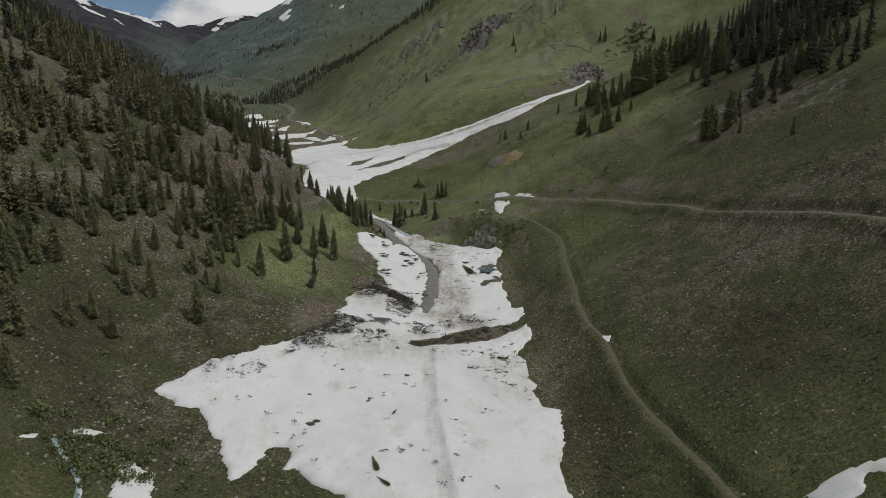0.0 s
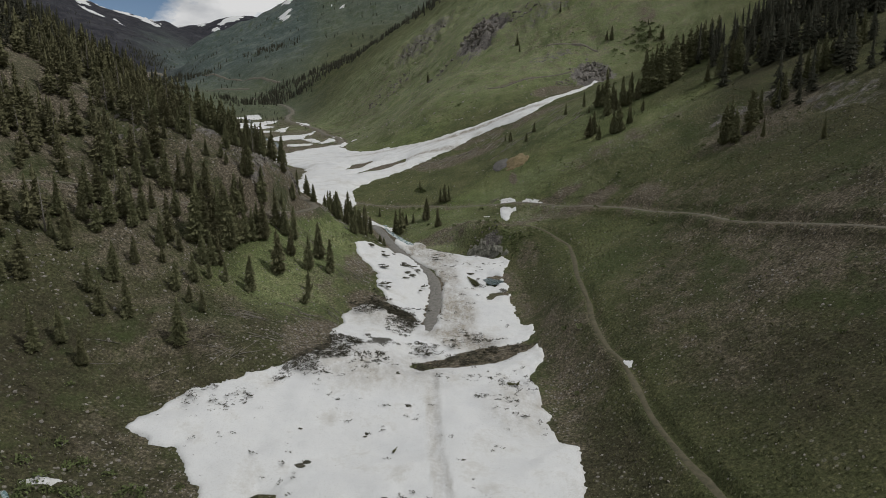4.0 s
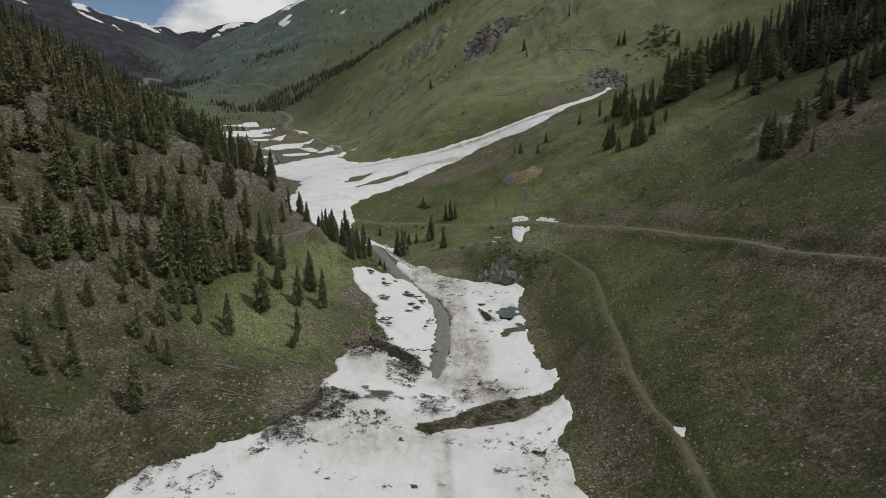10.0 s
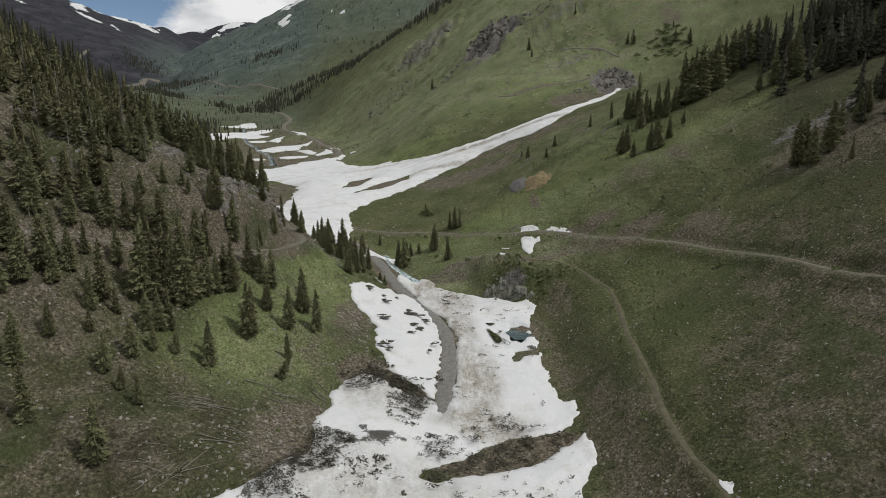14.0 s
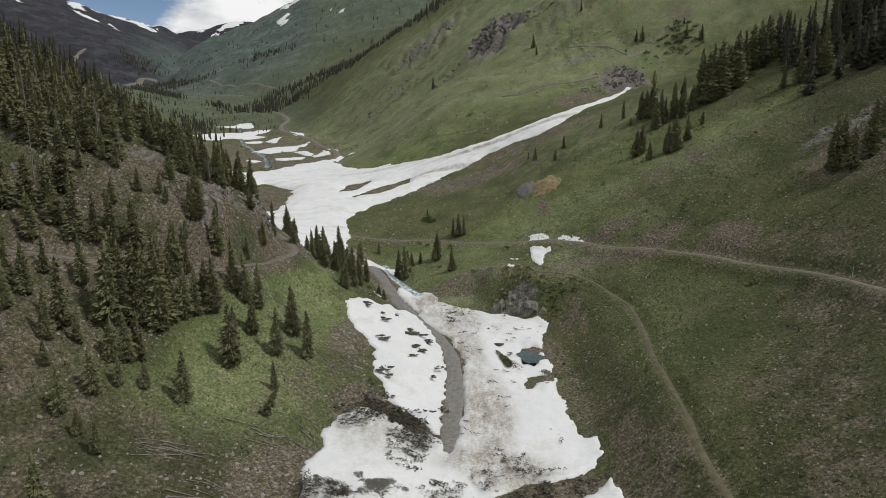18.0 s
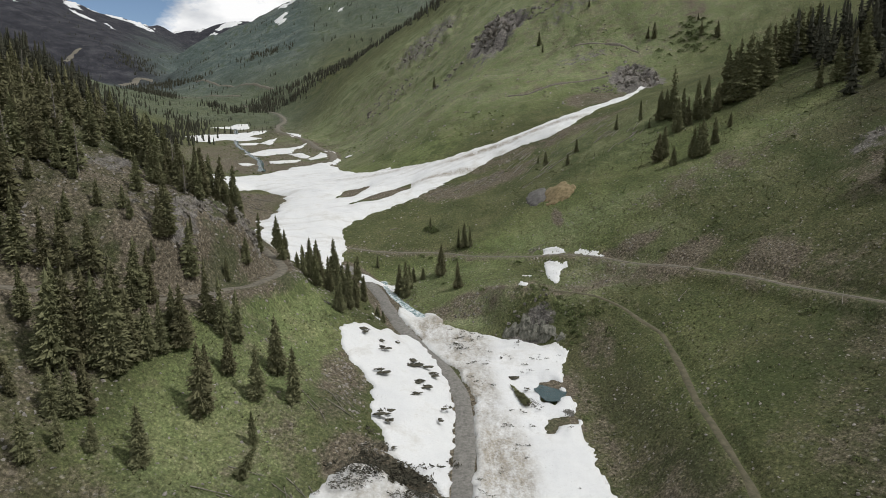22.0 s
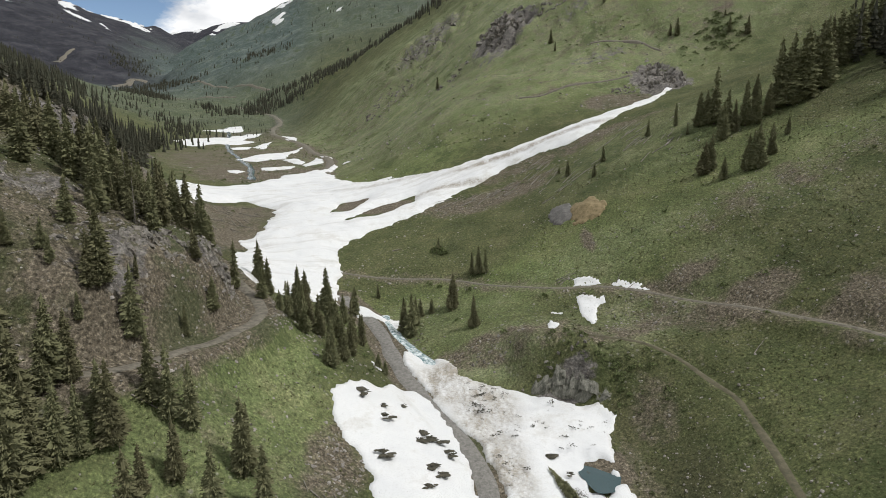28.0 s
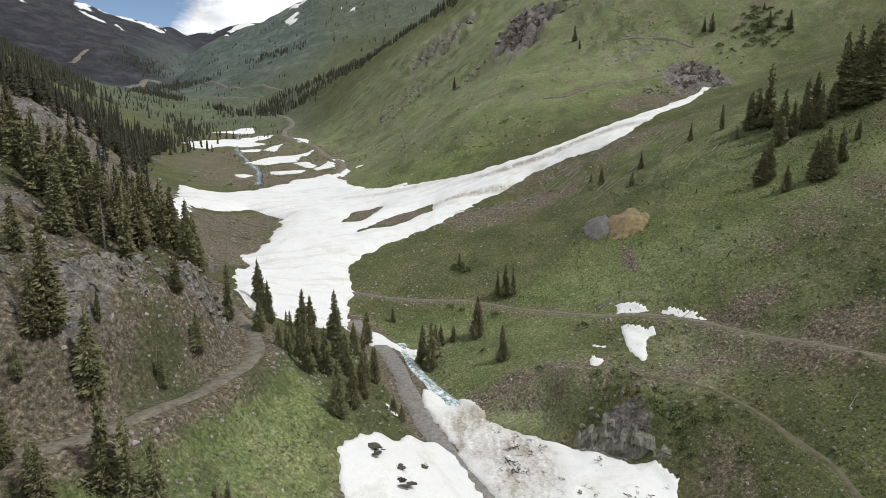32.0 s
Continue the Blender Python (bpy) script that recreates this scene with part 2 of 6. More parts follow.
DARK_STONE = make_simple("dark_cliff_stone", (0.07, 0.066, 0.058), (0.27, 0.255, 0.225), 0.8, bump=0.8, vary=0.35)
CLIFF_STONE = make_simple("streaked_cliff_stone", (0.055, 0.058, 0.044), (0.27, 0.262, 0.222), 2.2, bump=1.0, dist=0.3, stretch=(1, 1, 0.28))
BARK = make_simple("spruce_bark", (0.05, 0.038, 0.03), (0.14, 0.11, 0.09), 3.0)
DEADWOOD = make_simple("grey_deadwood", (0.085, 0.076, 0.063), (0.28, 0.258, 0.218), 2.0)
NEEDLES = make_foliage("spruce_needles", (0.068, 0.078, 0.042), (0.215, 0.213, 0.112))
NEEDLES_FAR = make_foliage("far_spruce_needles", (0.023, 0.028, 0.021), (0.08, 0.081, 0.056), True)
SHRUB = make_foliage("willow_leaves", (0.075, 0.105, 0.04), (0.19, 0.225, 0.092), True)
DEBRIS = make_simple("avalanche_litter", (0.03, 0.031, 0.022), (0.105, 0.095, 0.07), 1.6)
TAILINGS = make_simple("ochre_mine_waste", (0.11, 0.088, 0.045), (0.25, 0.195, 0.11), 0.9)
GREY_WASTE = make_simple("grey_mine_waste", (0.075, 0.072, 0.066), (0.155, 0.148, 0.138), 0.9)
WATER = make_water("melt_water", (0.10, 0.17, 0.175), (0.6, 0.65, 0.65), 0.2)
POOL = make_water("pool_water", (0.035, 0.065, 0.07), (0.11, 0.16, 0.165), -0.1)

# ---- the lie of the land: cross-sections of the valley, left to right, lofted up the valley ----
def value_noise(x, y, seed=0):
    """Smooth lattice noise, -1 to 1, over arrays of metres."""
    xi, yi = np.floor(x).astype(np.int64), np.floor(y).astype(np.int64)
    u, v = x - xi, y - yi
    u, v = u * u * (3 - 2 * u), v * v * (3 - 2 * v)

    def corner(a, b):
        h = (a * 374761393 + b * 668265263 + seed * 1274126177) & 0xFFFFFFFF
        h = ((h ^ (h >> 13)) * 1103515245) & 0xFFFFFFFF
        return ((h ^ (h >> 16)) & 0xFFFF) / 32767.5 - 1

    a, b = corner(xi, yi), corner(xi + 1, yi)
    c, d = corner(xi, yi + 1), corner(xi + 1, yi + 1)
    return (a * (1 - u) + b * u) * (1 - v) + (c * (1 - u) + d * u) * v


def fbm(x, y, size, octaves=4, seed=0):
    total, amp = 0.0, 1.0
    for k in range(octaves):
        total = total + amp * value_noise(x / size + 17.3 * k, y / size - 9.1 * k, seed + k)
        size, amp = size * 0.47, amp * 0.5
    return total


SECTIONS = []


def section(y, *points):
    """One cross-section at y: ten (x, z) pairs from the high left to the high right."""
    SECTIONS.append((y, points))


section(-4500, (-900, 350), (-500, 60), (-260, -200), (-120, -290), (-4, -300), (120, -290), (260, -200), (420, -80), (700, 150), (1200, 400))
section(-250, (-240, 75), (-130, 5), (-70, -37), (-35, -66), (-4, -68), (24, -66), (45, -54), (75, -36), (130, 6), (300, 112))
section(60, (-200, 70), (-110, 0), (-62, -34), (-42, -46), (-6, -51), (21, -51), (34, -42), (65, -22), (120, 14), (300, 120))
section(98, (-200, 70), (-110, -3), (-62, -35.5), (-44, -44), (-6, -49), (20, -49.5), (31, -43), (62, -23), (110, 8), (300, 120))
section(118, (-200, 69), (-98, -4), (-60, -31), (-40, -38.6), (-5, -47.6), (18, -48.8), (29, -42), (60, -23.5), (100, 2), (300, 122))
section(140, (-200, 68), (-90, -4), (-45, -32.4), (-30, -39.8), (-4, -46.5), (17, -48), (27, -41), (60, -24), (92, -2), (300, 125))
section(158, (-200, 70), (-88, -4), (-44, -26.2), (-24, -37.6), (-6, -44.8), (18, -46), (29, -39.5), (56, -25), (88, -3), (300, 125))
section(175, (-200, 70), (-85, -3), (-51, -19), (-24, -37.5), (-8, -43), (18, -44), (31, -38), (54, -25.5), (85, -4), (300, 125))
section(192, (-200, 70), (-82, -5), (-43, -23.9), (-23, -36.8), (-13, -42), (13, -43), (21, -37.5), (44, -28), (76, -8.5), (300, 125))
section(206, (-200, 78), (-90, 1), (-45, -26), (-24, -38), (-15, -41.5), (-6, -41.5), (4, -36.5), (30, -32), (72, -9), (300, 125))
section(226, (-210, 74), (-108, 5), (-66, -24), (-34, -36), (-20, -40), (-14, -39.5), (2, -35), (24, -26.5), (62, -8), (300, 120))
section(260, (-230, 70), (-122, 12), (-82, -19), (-62, -29), (-40, -31), (-24, -31.5), (2, -27), (28, -16), (66, 1), (300, 115))
section(300, (-260, 72), (-148, 17), (-112, -7), (-96, -20), (-60, -26), (-26, -23), (4, -17), (36, -4), (75, 12), (300, 115))
section(340, (-290, 72), (-182, 18), (-130, -13), (-110, -22), (-70, -24), (-38, -20), (0, -5), (36, 6), (82, 14), (300, 110))
section(400, (-330, 60), (-225, 18), (-160, -12), (-130, -20), (-82, -22), (-52, -18), (-4, 12), (45, 29), (90, 43), (300, 150))
section(480, (-370, 70), (-260, 25), (-185, -10), (-150, -17), (-100, -19), (-66, -15), (-14, 19), (28, 54), (90, 96), (300, 215))
section(620, (-430, 90), (-330, 35), (-240, -2), (-195, -8), (-148, -11), (-118, -8), (-60, 34), (0, 77), (80, 128), (300, 260))
section(780, (-540, 110), (-410, 40), (-310, 8), (-270, 2), (-220, 1), (-178, 4), (-110, 50), (-46, 99), (60, 170), (300, 300))
section(900, (-640, 130), (-490, 55), (-370, 20), (-330, 14), (-285, 12), (-245, 16), (-190, 42), (-120, 66), (0, 110), (300, 220))
section(1130, (-800, 150), (-640, 62), (-520, 48), (-470, 44), (-430, 43), (-385, 50), (-320, 74), (-230, 92), (-60, 130), (300, 240))
section(1300, (-950, 175), (-760, 98), (-620, 70), (-570, 64), (-535, 62), (-485, 70), (-400, 92), (-290, 120), (-60, 170), (300, 260))
section(1900, (-1500, 240), (-1150, 160), (-900, 118), (-820, 108), (-770, 105), (-700, 108), (-560, 130), (-380, 165), (0, 220), (400, 300))
section(3000, (-2100, 300), (-1700, 240), (-1350, 200), (-1230, 190), (-1170, 186), (-1090, 190), (-900, 215), (-600, 250), (0, 300), (600, 360))
section(4800, (-3200, 360), (-2500, 320), (-1900, 290), (-1750, 280), (-1650, 275), (-1550, 280), (-1300, 300), (-900, 330), (0, 380), (900, 430))


def hermite(t, xs, ys):
    """Cubic through (xs, ys), rows of ys along the first axis, with limited slopes."""
    xs, ys = np.asarray(xs, float), np.asarray(ys, float)
    h = np.diff(xs)
    d = np.diff(ys, axis=0) / h.reshape((-1,) + (1,) * (ys.ndim - 1))
    m = np.zeros_like(ys)
    m[1:-1] = np.where(d[:-1] * d[1:] > 0, 2 * d[:-1] * d[1:] / (d[:-1] + d[1:] + 1e-12), 0)
    m[0], m[-1] = d[0], d[-1]
    t = np.clip(t, xs[0], xs[-1])
    k = np.clip(np.searchsorted(xs, t) - 1, 0, len(h) - 1)
    shape = (-1,) + (1,) * (ys.ndim - 1)
    hh, u = h[k].reshape(shape), ((t - xs[k]) / h[k]).reshape(shape)
    return (ys[k] * (1 + 2 * u) * (1 - u) ** 2 + m[k] * hh * u * (1 - u) ** 2
            + ys[k + 1] * u * u * (3 - 2 * u) + m[k + 1] * hh * u * u * (u - 1))


SECTION_Y = [s[0] for s in SECTIONS]
SECTION_XZ = np.array([s[1] for s in SECTIONS], float)

# far crests: (x, y, height), and how steeply their faces fall
CRESTS = []


def crest(fall, *points):
    CRESTS.append((fall, np.array(points, float)))


crest(0.42, (-1900, 1500, 480), (-1300, 1700, 395), (-1131, 1850, 340), (-1100, 2000, 332), (-1031, 2000, 303), (-977, 2050, 288), (-903, 2100, 268), (-857, 2150, 255), (-808, 2200, 226))
crest(0.45, (-1560, 3500, 386), (-1439, 3500, 409), (-1372, 3500, 428), (-1288, 3500, 431), (-1183, 3500, 446), (-1122, 3500, 473), (-1033, 3500, 470), (-930, 3500, 471), (-300, 3600, 470))
crest(0.62, (-624, 1500, 100), (-595, 1550, 136), (-550, 1600, 174), (-495, 1650, 211), (-423, 1650, 242), (-366, 1650, 263), (-254, 1650, 315), (-111, 1600, 370), (200, 1500, 470), (700, 1400, 560))


def crest_height(x, y):
    z = np.full(x.shape, -1e3)
    for fall, pts in CRESTS:
        for (ax, ay, az), (bx, by, bz) in zip(pts[:-1], pts[1:]):
            dx, dy = bx - ax, by - ay
            s = np.clip(((x - ax) * dx + (y - ay) * dy) / (dx * dx + dy * dy), 0, 1)
            dist = np.hypot(x - ax - s * dx, y - ay - s * dy)
            z = np.maximum(z, az + s * (bz - az) - fall * dist * (1 - 0.00012 * dist))
    return z


def base_height(x, y):
    x, y = np.asarray(x, float), np.asarray(y, float)
    shape = x.shape
    x, y = x.ravel(), y.ravel()
    rows = hermite(y, SECTION_Y, SECTION_XZ)
    px, pz = rows[..., 0], rows[..., 1]
    n = len(x)
    k = np.clip((x[:, None] > px).sum(1) - 1, 0, px.shape[1] - 2)
    i = np.arange(n)
    d = np.diff(pz, axis=1) / np.diff(px, axis=1)
    m = np.zeros_like(pz)
    m[:, 1:-1] = (d[:, :-1] + d[:, 1:]) / 2
    flat = d[:, :-1] * d[:, 1:] <= 0
    m[:, 1:-1][flat] *= 0.3
    m[:, 0], m[:, -1] = d[:, 0], d[:, -1]
    h = px[i, k + 1] - px[i, k]
    u = (x - px[i, k]) / h
    uc = np.clip(u, 0, 1)
    z = (pz[i, k] * (1 + 2 * uc) * (1 - uc) ** 2 + m[i, k] * h * uc * (1 - uc) ** 2
         + pz[i, k + 1] * uc * uc * (3 - 2 * uc) + m[i, k + 1] * h * uc * uc * (uc - 1))
    over = (u - uc) * h
    z = z + np.where(over < 0, m[i, 0], m[i, -1]) * over * 0.9 / (1 + np.abs(over) / 500)
    far = np.clip((y - 900) / 500, 0, 1)
    z = np.where(far > 0, np.maximum(z, crest_height(x, y) * far + z * (1 - far)), z)
    return z.reshape(shape)


def line_near(x, y, pts):
    """Distance to a polyline and the share of its length at the nearest point."""
    pts = np.asarray(pts, float)
    seg = np.hypot(*np.diff(pts, axis=0).T)
    start = np.concatenate([[0], np.cumsum(seg)])
    best, where = np.full(x.shape, 1e9), np.zeros(x.shape)
    for k in range(len(seg)):
        (ax, ay), (bx, by) = pts[k], pts[k + 1]
        s = np.clip(((x - ax) * (bx - ax) + (y - ay) * (by - ay)) / seg[k] ** 2, 0, 1)
        d = np.hypot(x - ax - s * (bx - ax), y - ay - s * (by - ay))
        near = d < best
        best, where = np.where(near, d, best), np.where(near, start[k] + s * seg[k], where)
    return best, where


def smooth_line(pts, step):
    """A rounded polyline through pts, resampled."""
    p = np.asarray(pts, float)
    s = np.concatenate([[0], np.cumsum(np.hypot(*np.diff(p, axis=0).T))])
    t = np.linspace(0, s[-1], max(3, int(s[-1] / step)))
    return hermite(t, s, p)


def smoothstep(a, b, x):
    u = np.clip((x - a) / (b - a), 0, 1)
    return u * u * (3 - 2 * u)


ROAD_MAIN = [(-4.4, 136.5), (-3.7, 141.6), (-3.4, 147), (-3, 154.5), (-2.7, 162), (-3, 170), (-4.1, 175), (-6.8, 182.4), (-10, 189), (-13.4, 195.6), (-16.2, 202.5), (-18.5, 209.2), (-20.8, 217), (-23.5, 223.5), (-26.5, 229), (-32, 235.5)]
ROAD_RIGHT = [(-36, 247.5), (-29, 246.6), (-11, 243.4), (3, 233), (14.6, 222.6), (23.1, 218.6), (31.7, 212), (39.9, 201.7), (46.5, 190.5), (51.5, 181), (55.9, 166.5), (59.5, 152.4), (65, 128), (68, 114), (70.8, 100), (73.5, 70), (75, 20)]
ROAD_LEFT = [(-96, 102), (-84, 124), (-76, 136), (-67, 147.5), (-60, 152.5), (-54, 156), (-48, 159.6), (-44.8, 163), (-43, 166.5), (-41.5, 172.5), (-40, 177.5), (-38.7, 183), (-37.6, 187.5), (-37.9, 192.5), (-39.8, 198), (-42.4, 202.5), (-47, 207.5), (-56, 214), (-70, 226)]
TRAIL = [(33, 60), (32.2, 69.9), (31.3, 77), (30.4, 86), (29.8, 97), (30, 104), (30, 112), (28.8, 120.5), (28.8, 130), (29.8, 139), (30.3, 147), (31.2, 158), (32.7, 169), (33.4, 178), (30.6, 187), (25.5, 196), (18.1, 202), (10, 208)]
ROAD_FAR = [(-60, 376), (-63.4, 392), (-65.6, 414.9), (-74.6, 457.1), (-89.6, 493.1), (-104.3, 537.9), (-127.2, 585.7), (-149.4, 630.1), (-163.4, 683.3), (-167.9, 724.0), (-187.6, 787.6), (-212.1, 833.5), (-235.4, 869.6), (-262, 905)]
ROAD_HIGH = [(-420, 1000), (-364, 975), (-331, 969), (-279, 946)]
ROAD_HIGHER = [(-420, 1160), (-376, 1096), (-310, 1026), (-275, 988), (-233, 940)]
BENCHES = [(ROAD_MAIN, 1.8, 2.5), (ROAD_RIGHT, 1.5, 2.5), (ROAD_LEFT, 1.9, 3.5), (TRAIL, 0.6, 1.5), (ROAD_FAR, 2.6, 6)]
BENCHES = [(smooth_line(p, 3.0), a, b) for p, a, b in BENCHES]

# bare rock: centre, half-axes, share of rock, relief in metres
ROCKS = [(-66, 184, 9, 10, 0.55, 1.2), (-101, 264, 8, 16, 0.6, 1.6), (-50, 175, 4, 9, 0.62, 1.2), (78, 358, 13, 24, 0.95, 3.0), (27, 480, 22, 26, 0.95, 8.0), (11, 194.2, 8, 2.6, 0.8, 0.4), (-135, 305, 20, 16, 0.9, 4.0), (-112, 272, 12, 22, 0.75, 2.5), (-170, 400, 30, 14, 0.8, 4.0), (-215, 440, 26, 12, 0.8, 4.0), (-45, 192, 3.5, 8, 0.6, 1.6), (-52, 172, 5, 10, 0.42, 1.2),
         (-60, 205, 8, 10, 0.45, 2.0), (-70, 236, 14, 18, 0.6, 2.5), (90, 205, 16, 6, 0.6, 1.0), (62, 395, 20, 10, 0.5, 2.0), (98, 172, 8, 22, 0.5, 1.0),
         (-20, 620, 40, 60, 0.55, 6.0), (20, 455, 12, 10, 0.6, 2.0), (70, 450, 30, 12, 0.5, 3.0), (-95, 290, 18, 10, 0.5, 1.5)]
# worn ground: centre, half-axes, strength; one entry darkens the snow ledge's shade
BARE = [(36, 213, 10, 3.5, 0.85), (46, 201, 8, 6, 0.8), (55, 186, 7, 9, 0.75), (-47, 176, 5, 16, 1.25), (-50, 166, 7, 6, 1.1), (-44, 190, 4, 12, 1.2), (-47, 205, 5, 9, 1.1), (12.8, 164.2, 4.5, 3.5, 1.3), (13.8, 175, 4.5, 5, 1.3), (24, 237, 1.8, 8, 0.8), (16, 202, 18, 5, 0.62), (0, 207, 12, 6, 0.38), (32, 205, 12, 6, 0.5), (40, 430, 170, 110, 0.38), (-40, 590, 90, 120, 0.4), (-120, 470, 60, 110, 0.62), (-160, 600, 50, 110, 0.55), (-95, 395, 40, 40, 0.8), (-46, 118, 16, 26, 0.4), (-64, 150, 22, 45, 0.5), (-28, 140, 7, 22, 0.42), (-58, 190, 16, 30, 0.5), (-90, 190, 30, 60, 0.4), (24, 125, 9, 26, 0.5), (18, 160, 4, 26, 0.5), (21, 130, 3.5, 22, 0.5), (23, 184, 4, 8, 0.6), (-37, 302, 8, 9, 1.0), (-28, 295, 12, 9, 1.0),
        (116, 398, 9, 12, 0.6), (57, 340, 15, 14, 1.05), (60, 415, 26, 4, 0.5), (-60, 520, 26, 70, 0.42), (-85, 480, 20, 60, 0.45), (20, 440, 60, 12, 0.36), (60, 480, 70, 14, 0.36), (45, 366, 30, 2.5, 0.6), (4, 284, 26, 9, 0.75), (-72, 262, 16, 30, 0.95), (-70, 292, 18, 16, 0.95), (88, 190, 22, 22, 0.6), (-30, 92, 30, 20, 0.4), (-135, 270, 62, 85, 0.85), (-110, 150, 40, 70, 0.7), (60, 225, 26, 10, 0.45),
        (2, 207, 20, 6, 0.55), (5, 131, 18, 9, 1.3), (-14, 147, 10, 7, 1.2), (-24, 125, 9, 14, 0.8), (20, 145, 8, 16, 0.45), (19, 108, 6, 20, 0.5), (40, 200, 12, 7, 0.7), (62, 120, 20, 30, 0.55), (30, 300, 40, 8, 0.6), (-36, 165, 10, 12, 0.3), (-22, 166, 5, 18, 0.6), (-760, 1330, 26, 40, 1.0), (-640, 1180, 40, 25, 0.8), (45, 120, 16, 40, 0.42), (60, 150, 14, 50, 0.4), (74, 100, 25, 60, 0.45)]
# rich green grass; far-slope entries also carry the brightness of sunlight
LUSH_SUNLIT = [(8, 232, 20, 12, 0.8), (70, 250, 40, 36, 0.65), (44, 165, 20, 26, 0.4), (-33, 178, 11, 22, 1.0), (-36, 150, 12, 20, 0.9), (40, 420, 110, 90, 1.0), (20, 520, 120, 120, 1.0), (-30, 340, 40, 30, 0.8), (-42, 136, 10, 8, 0.5), (-60, 150, 14, 16, 0.4), (-10, 225, 28, 20, 0.6), (-300, 900, 260, 220, 0.22), (28, 235, 30, 22, 0.6), (-40, 560, 90, 160, 0.7), (-250, 1300, 400, 250, 0.35)]


# brown heath, darkened further to stand in for shade on the near slopes
HEATH_SHADE = [(-44, 108, 24, 20, 1.0), (-48, 122, 20, 12, 0.7), (-30, 120, 14, 16, 0.8), (48, 118, 20, 24, 0.5), (22, 92, 8, 26, 0.8), (18, 182, 4, 8, 0.3), (-62, 95, 34, 34, 0.95), (-80, 140, 28, 50, 0.8), (-60, 188, 20, 38, 0.85), (-84, 230, 30, 40, 0.85), (-30, 84, 18, 16, 0.8), (78, 105, 34, 50, 0.95), (92, 160, 26, 40, 0.7), (60, 146, 24, 40, 0.55), (52, 95, 20, 30, 0.8), (23, 162, 6, 28, 0.4), (25, 120, 6, 30, 0.6), (105, 215, 35, 24, 0.7), (105, 250, 40, 14, 0.6), (-100, 250, 50, 60, 0.8)]
# dry pale grass; on the far slope it also paints in sunlight
PALE_SUNLIT = [(50, 420, 170, 75, 0.8), (20, 520, 150, 130, 1.0), (-50, 600, 110, 150, 0.75), (-37, 144, 9, 22, 0.35), (-32, 172, 9, 22, 0.3), (52, 275, 34, 24, 0.4), (-8, 222, 20, 14, 0.45), (4, 206, 16, 8, 1.0), (24, 206, 16, 10, 0.8), (40, 212, 12, 8, 0.5), (25, 228, 24, 12, 0.45), (-27, 150, 8, 30, 0.35), (70, 225, 22, 22, 0.25)]


def blob(x, y, cx, cy, rx, ry):
    return 1 - smoothstep(0.45, 1.25, np.hypot((x - cx) / rx, (y - cy) / ry))


def rock_mask(x, y):
    m, relief = np.zeros(x.shape), np.zeros(x.shape)
    for cx, cy, rx, ry, share, h in ROCKS:
        b = blob(x, y, cx, cy, rx, ry)
        m, relief = np.maximum(m, b * share), np.maximum(relief, b * h)
    return m, relief


def spur(x, y):
    """The rocky spur that rises steeply above the bench road."""
    lip = np.interp(y, [p[1] for p in ROAD_LEFT[:16]], [p[0] for p in ROAD_LEFT[:16]])
    along = smoothstep(155, 169, y) * (1 - 0.45 * smoothstep(196, 214, y)) * (1 - smoothstep(216, 238, y))
    up = lip - x
    return 6.6 * along * smoothstep(1.8, 8.5, up) * (1 - 0.7 * smoothstep(40, 100, up))


BLUFF = [(2, 198.2), (6, 196.2), (9, 194.9), (12, 193.4), (15.5, 191.4), (18.6, 189.4)]


def bluff(x, y):
    """The step in the ground behind the rock face above the snow."""
    ends = smoothstep(2, 7, x) * (1 - smoothstep(14.5, 19.5, x))
    d = (y - np.interp(x, [p[0] for p in BLUFF], [p[1] for p in BLUFF])) * 0.89
    return 4.0 * ends * smoothstep(0.4, 2.4, d) * (1 - smoothstep(4, 12, d))


def height(x, y):
    """The ground's height at arrays of x and y."""
    x, y = np.asarray(x, float), np.asarray(y, float)
    z = base_height(x, y) + spur(x, y) + bluff(x, y)
    far = smoothstep(330, 1200, y)
    near = 1 - smoothstep(200, 420, np.hypot(x, y - 60))
    rough = 0.55 * fbm(x, y, 23, 3, 3) + 0.22 * near * fbm(x, y, 5, 3, 11)
    rough = rough + far * (9 * fbm(x, y, 150, 5, 21) + 2.0 * fbm(x, y, 40, 3, 5))
    gullies = np.abs(fbm(x * 0.8 + y * 0.25, y * 0.3 - x * 0.1, 46, 3, 31))
    rough = rough - smoothstep(330, 420, y) * (1 - 0.4 * far) * 5.0 * (0.5 - gullies) * smoothstep(-60, 40, x + (y - 400) * 0.25)
    _, relief = rock_mask(x, y)
    rough = rough + relief * (0.75 * (1 - 2 * np.abs(fbm(x, y, 7, 4, 41))) + 0.35 * fbm(x, y, 2.6, 3, 47))
    for pts, half, skirt in BENCHES:
        lo, hi = pts.min(0) - 12, pts.max(0) + 12
        k = (x > lo[0]) & (x < hi[0]) & (y > lo[1]) & (y < hi[1])
        if k.any():
            d, s = line_near(x[k], y[k], pts)
            run = np.concatenate([[0], np.cumsum(np.hypot(*np.diff(pts, axis=0).T))])
            zc = np.interp(s, run, base_height(pts[:, 0], pts[:, 1]))
            w = 1 - smoothstep(half, half + skirt, d)
            z[k] = z[k] * (1 - w) + zc * w
            rough[k] = rough[k] * (1 - 0.9 * w)
    return z + rough


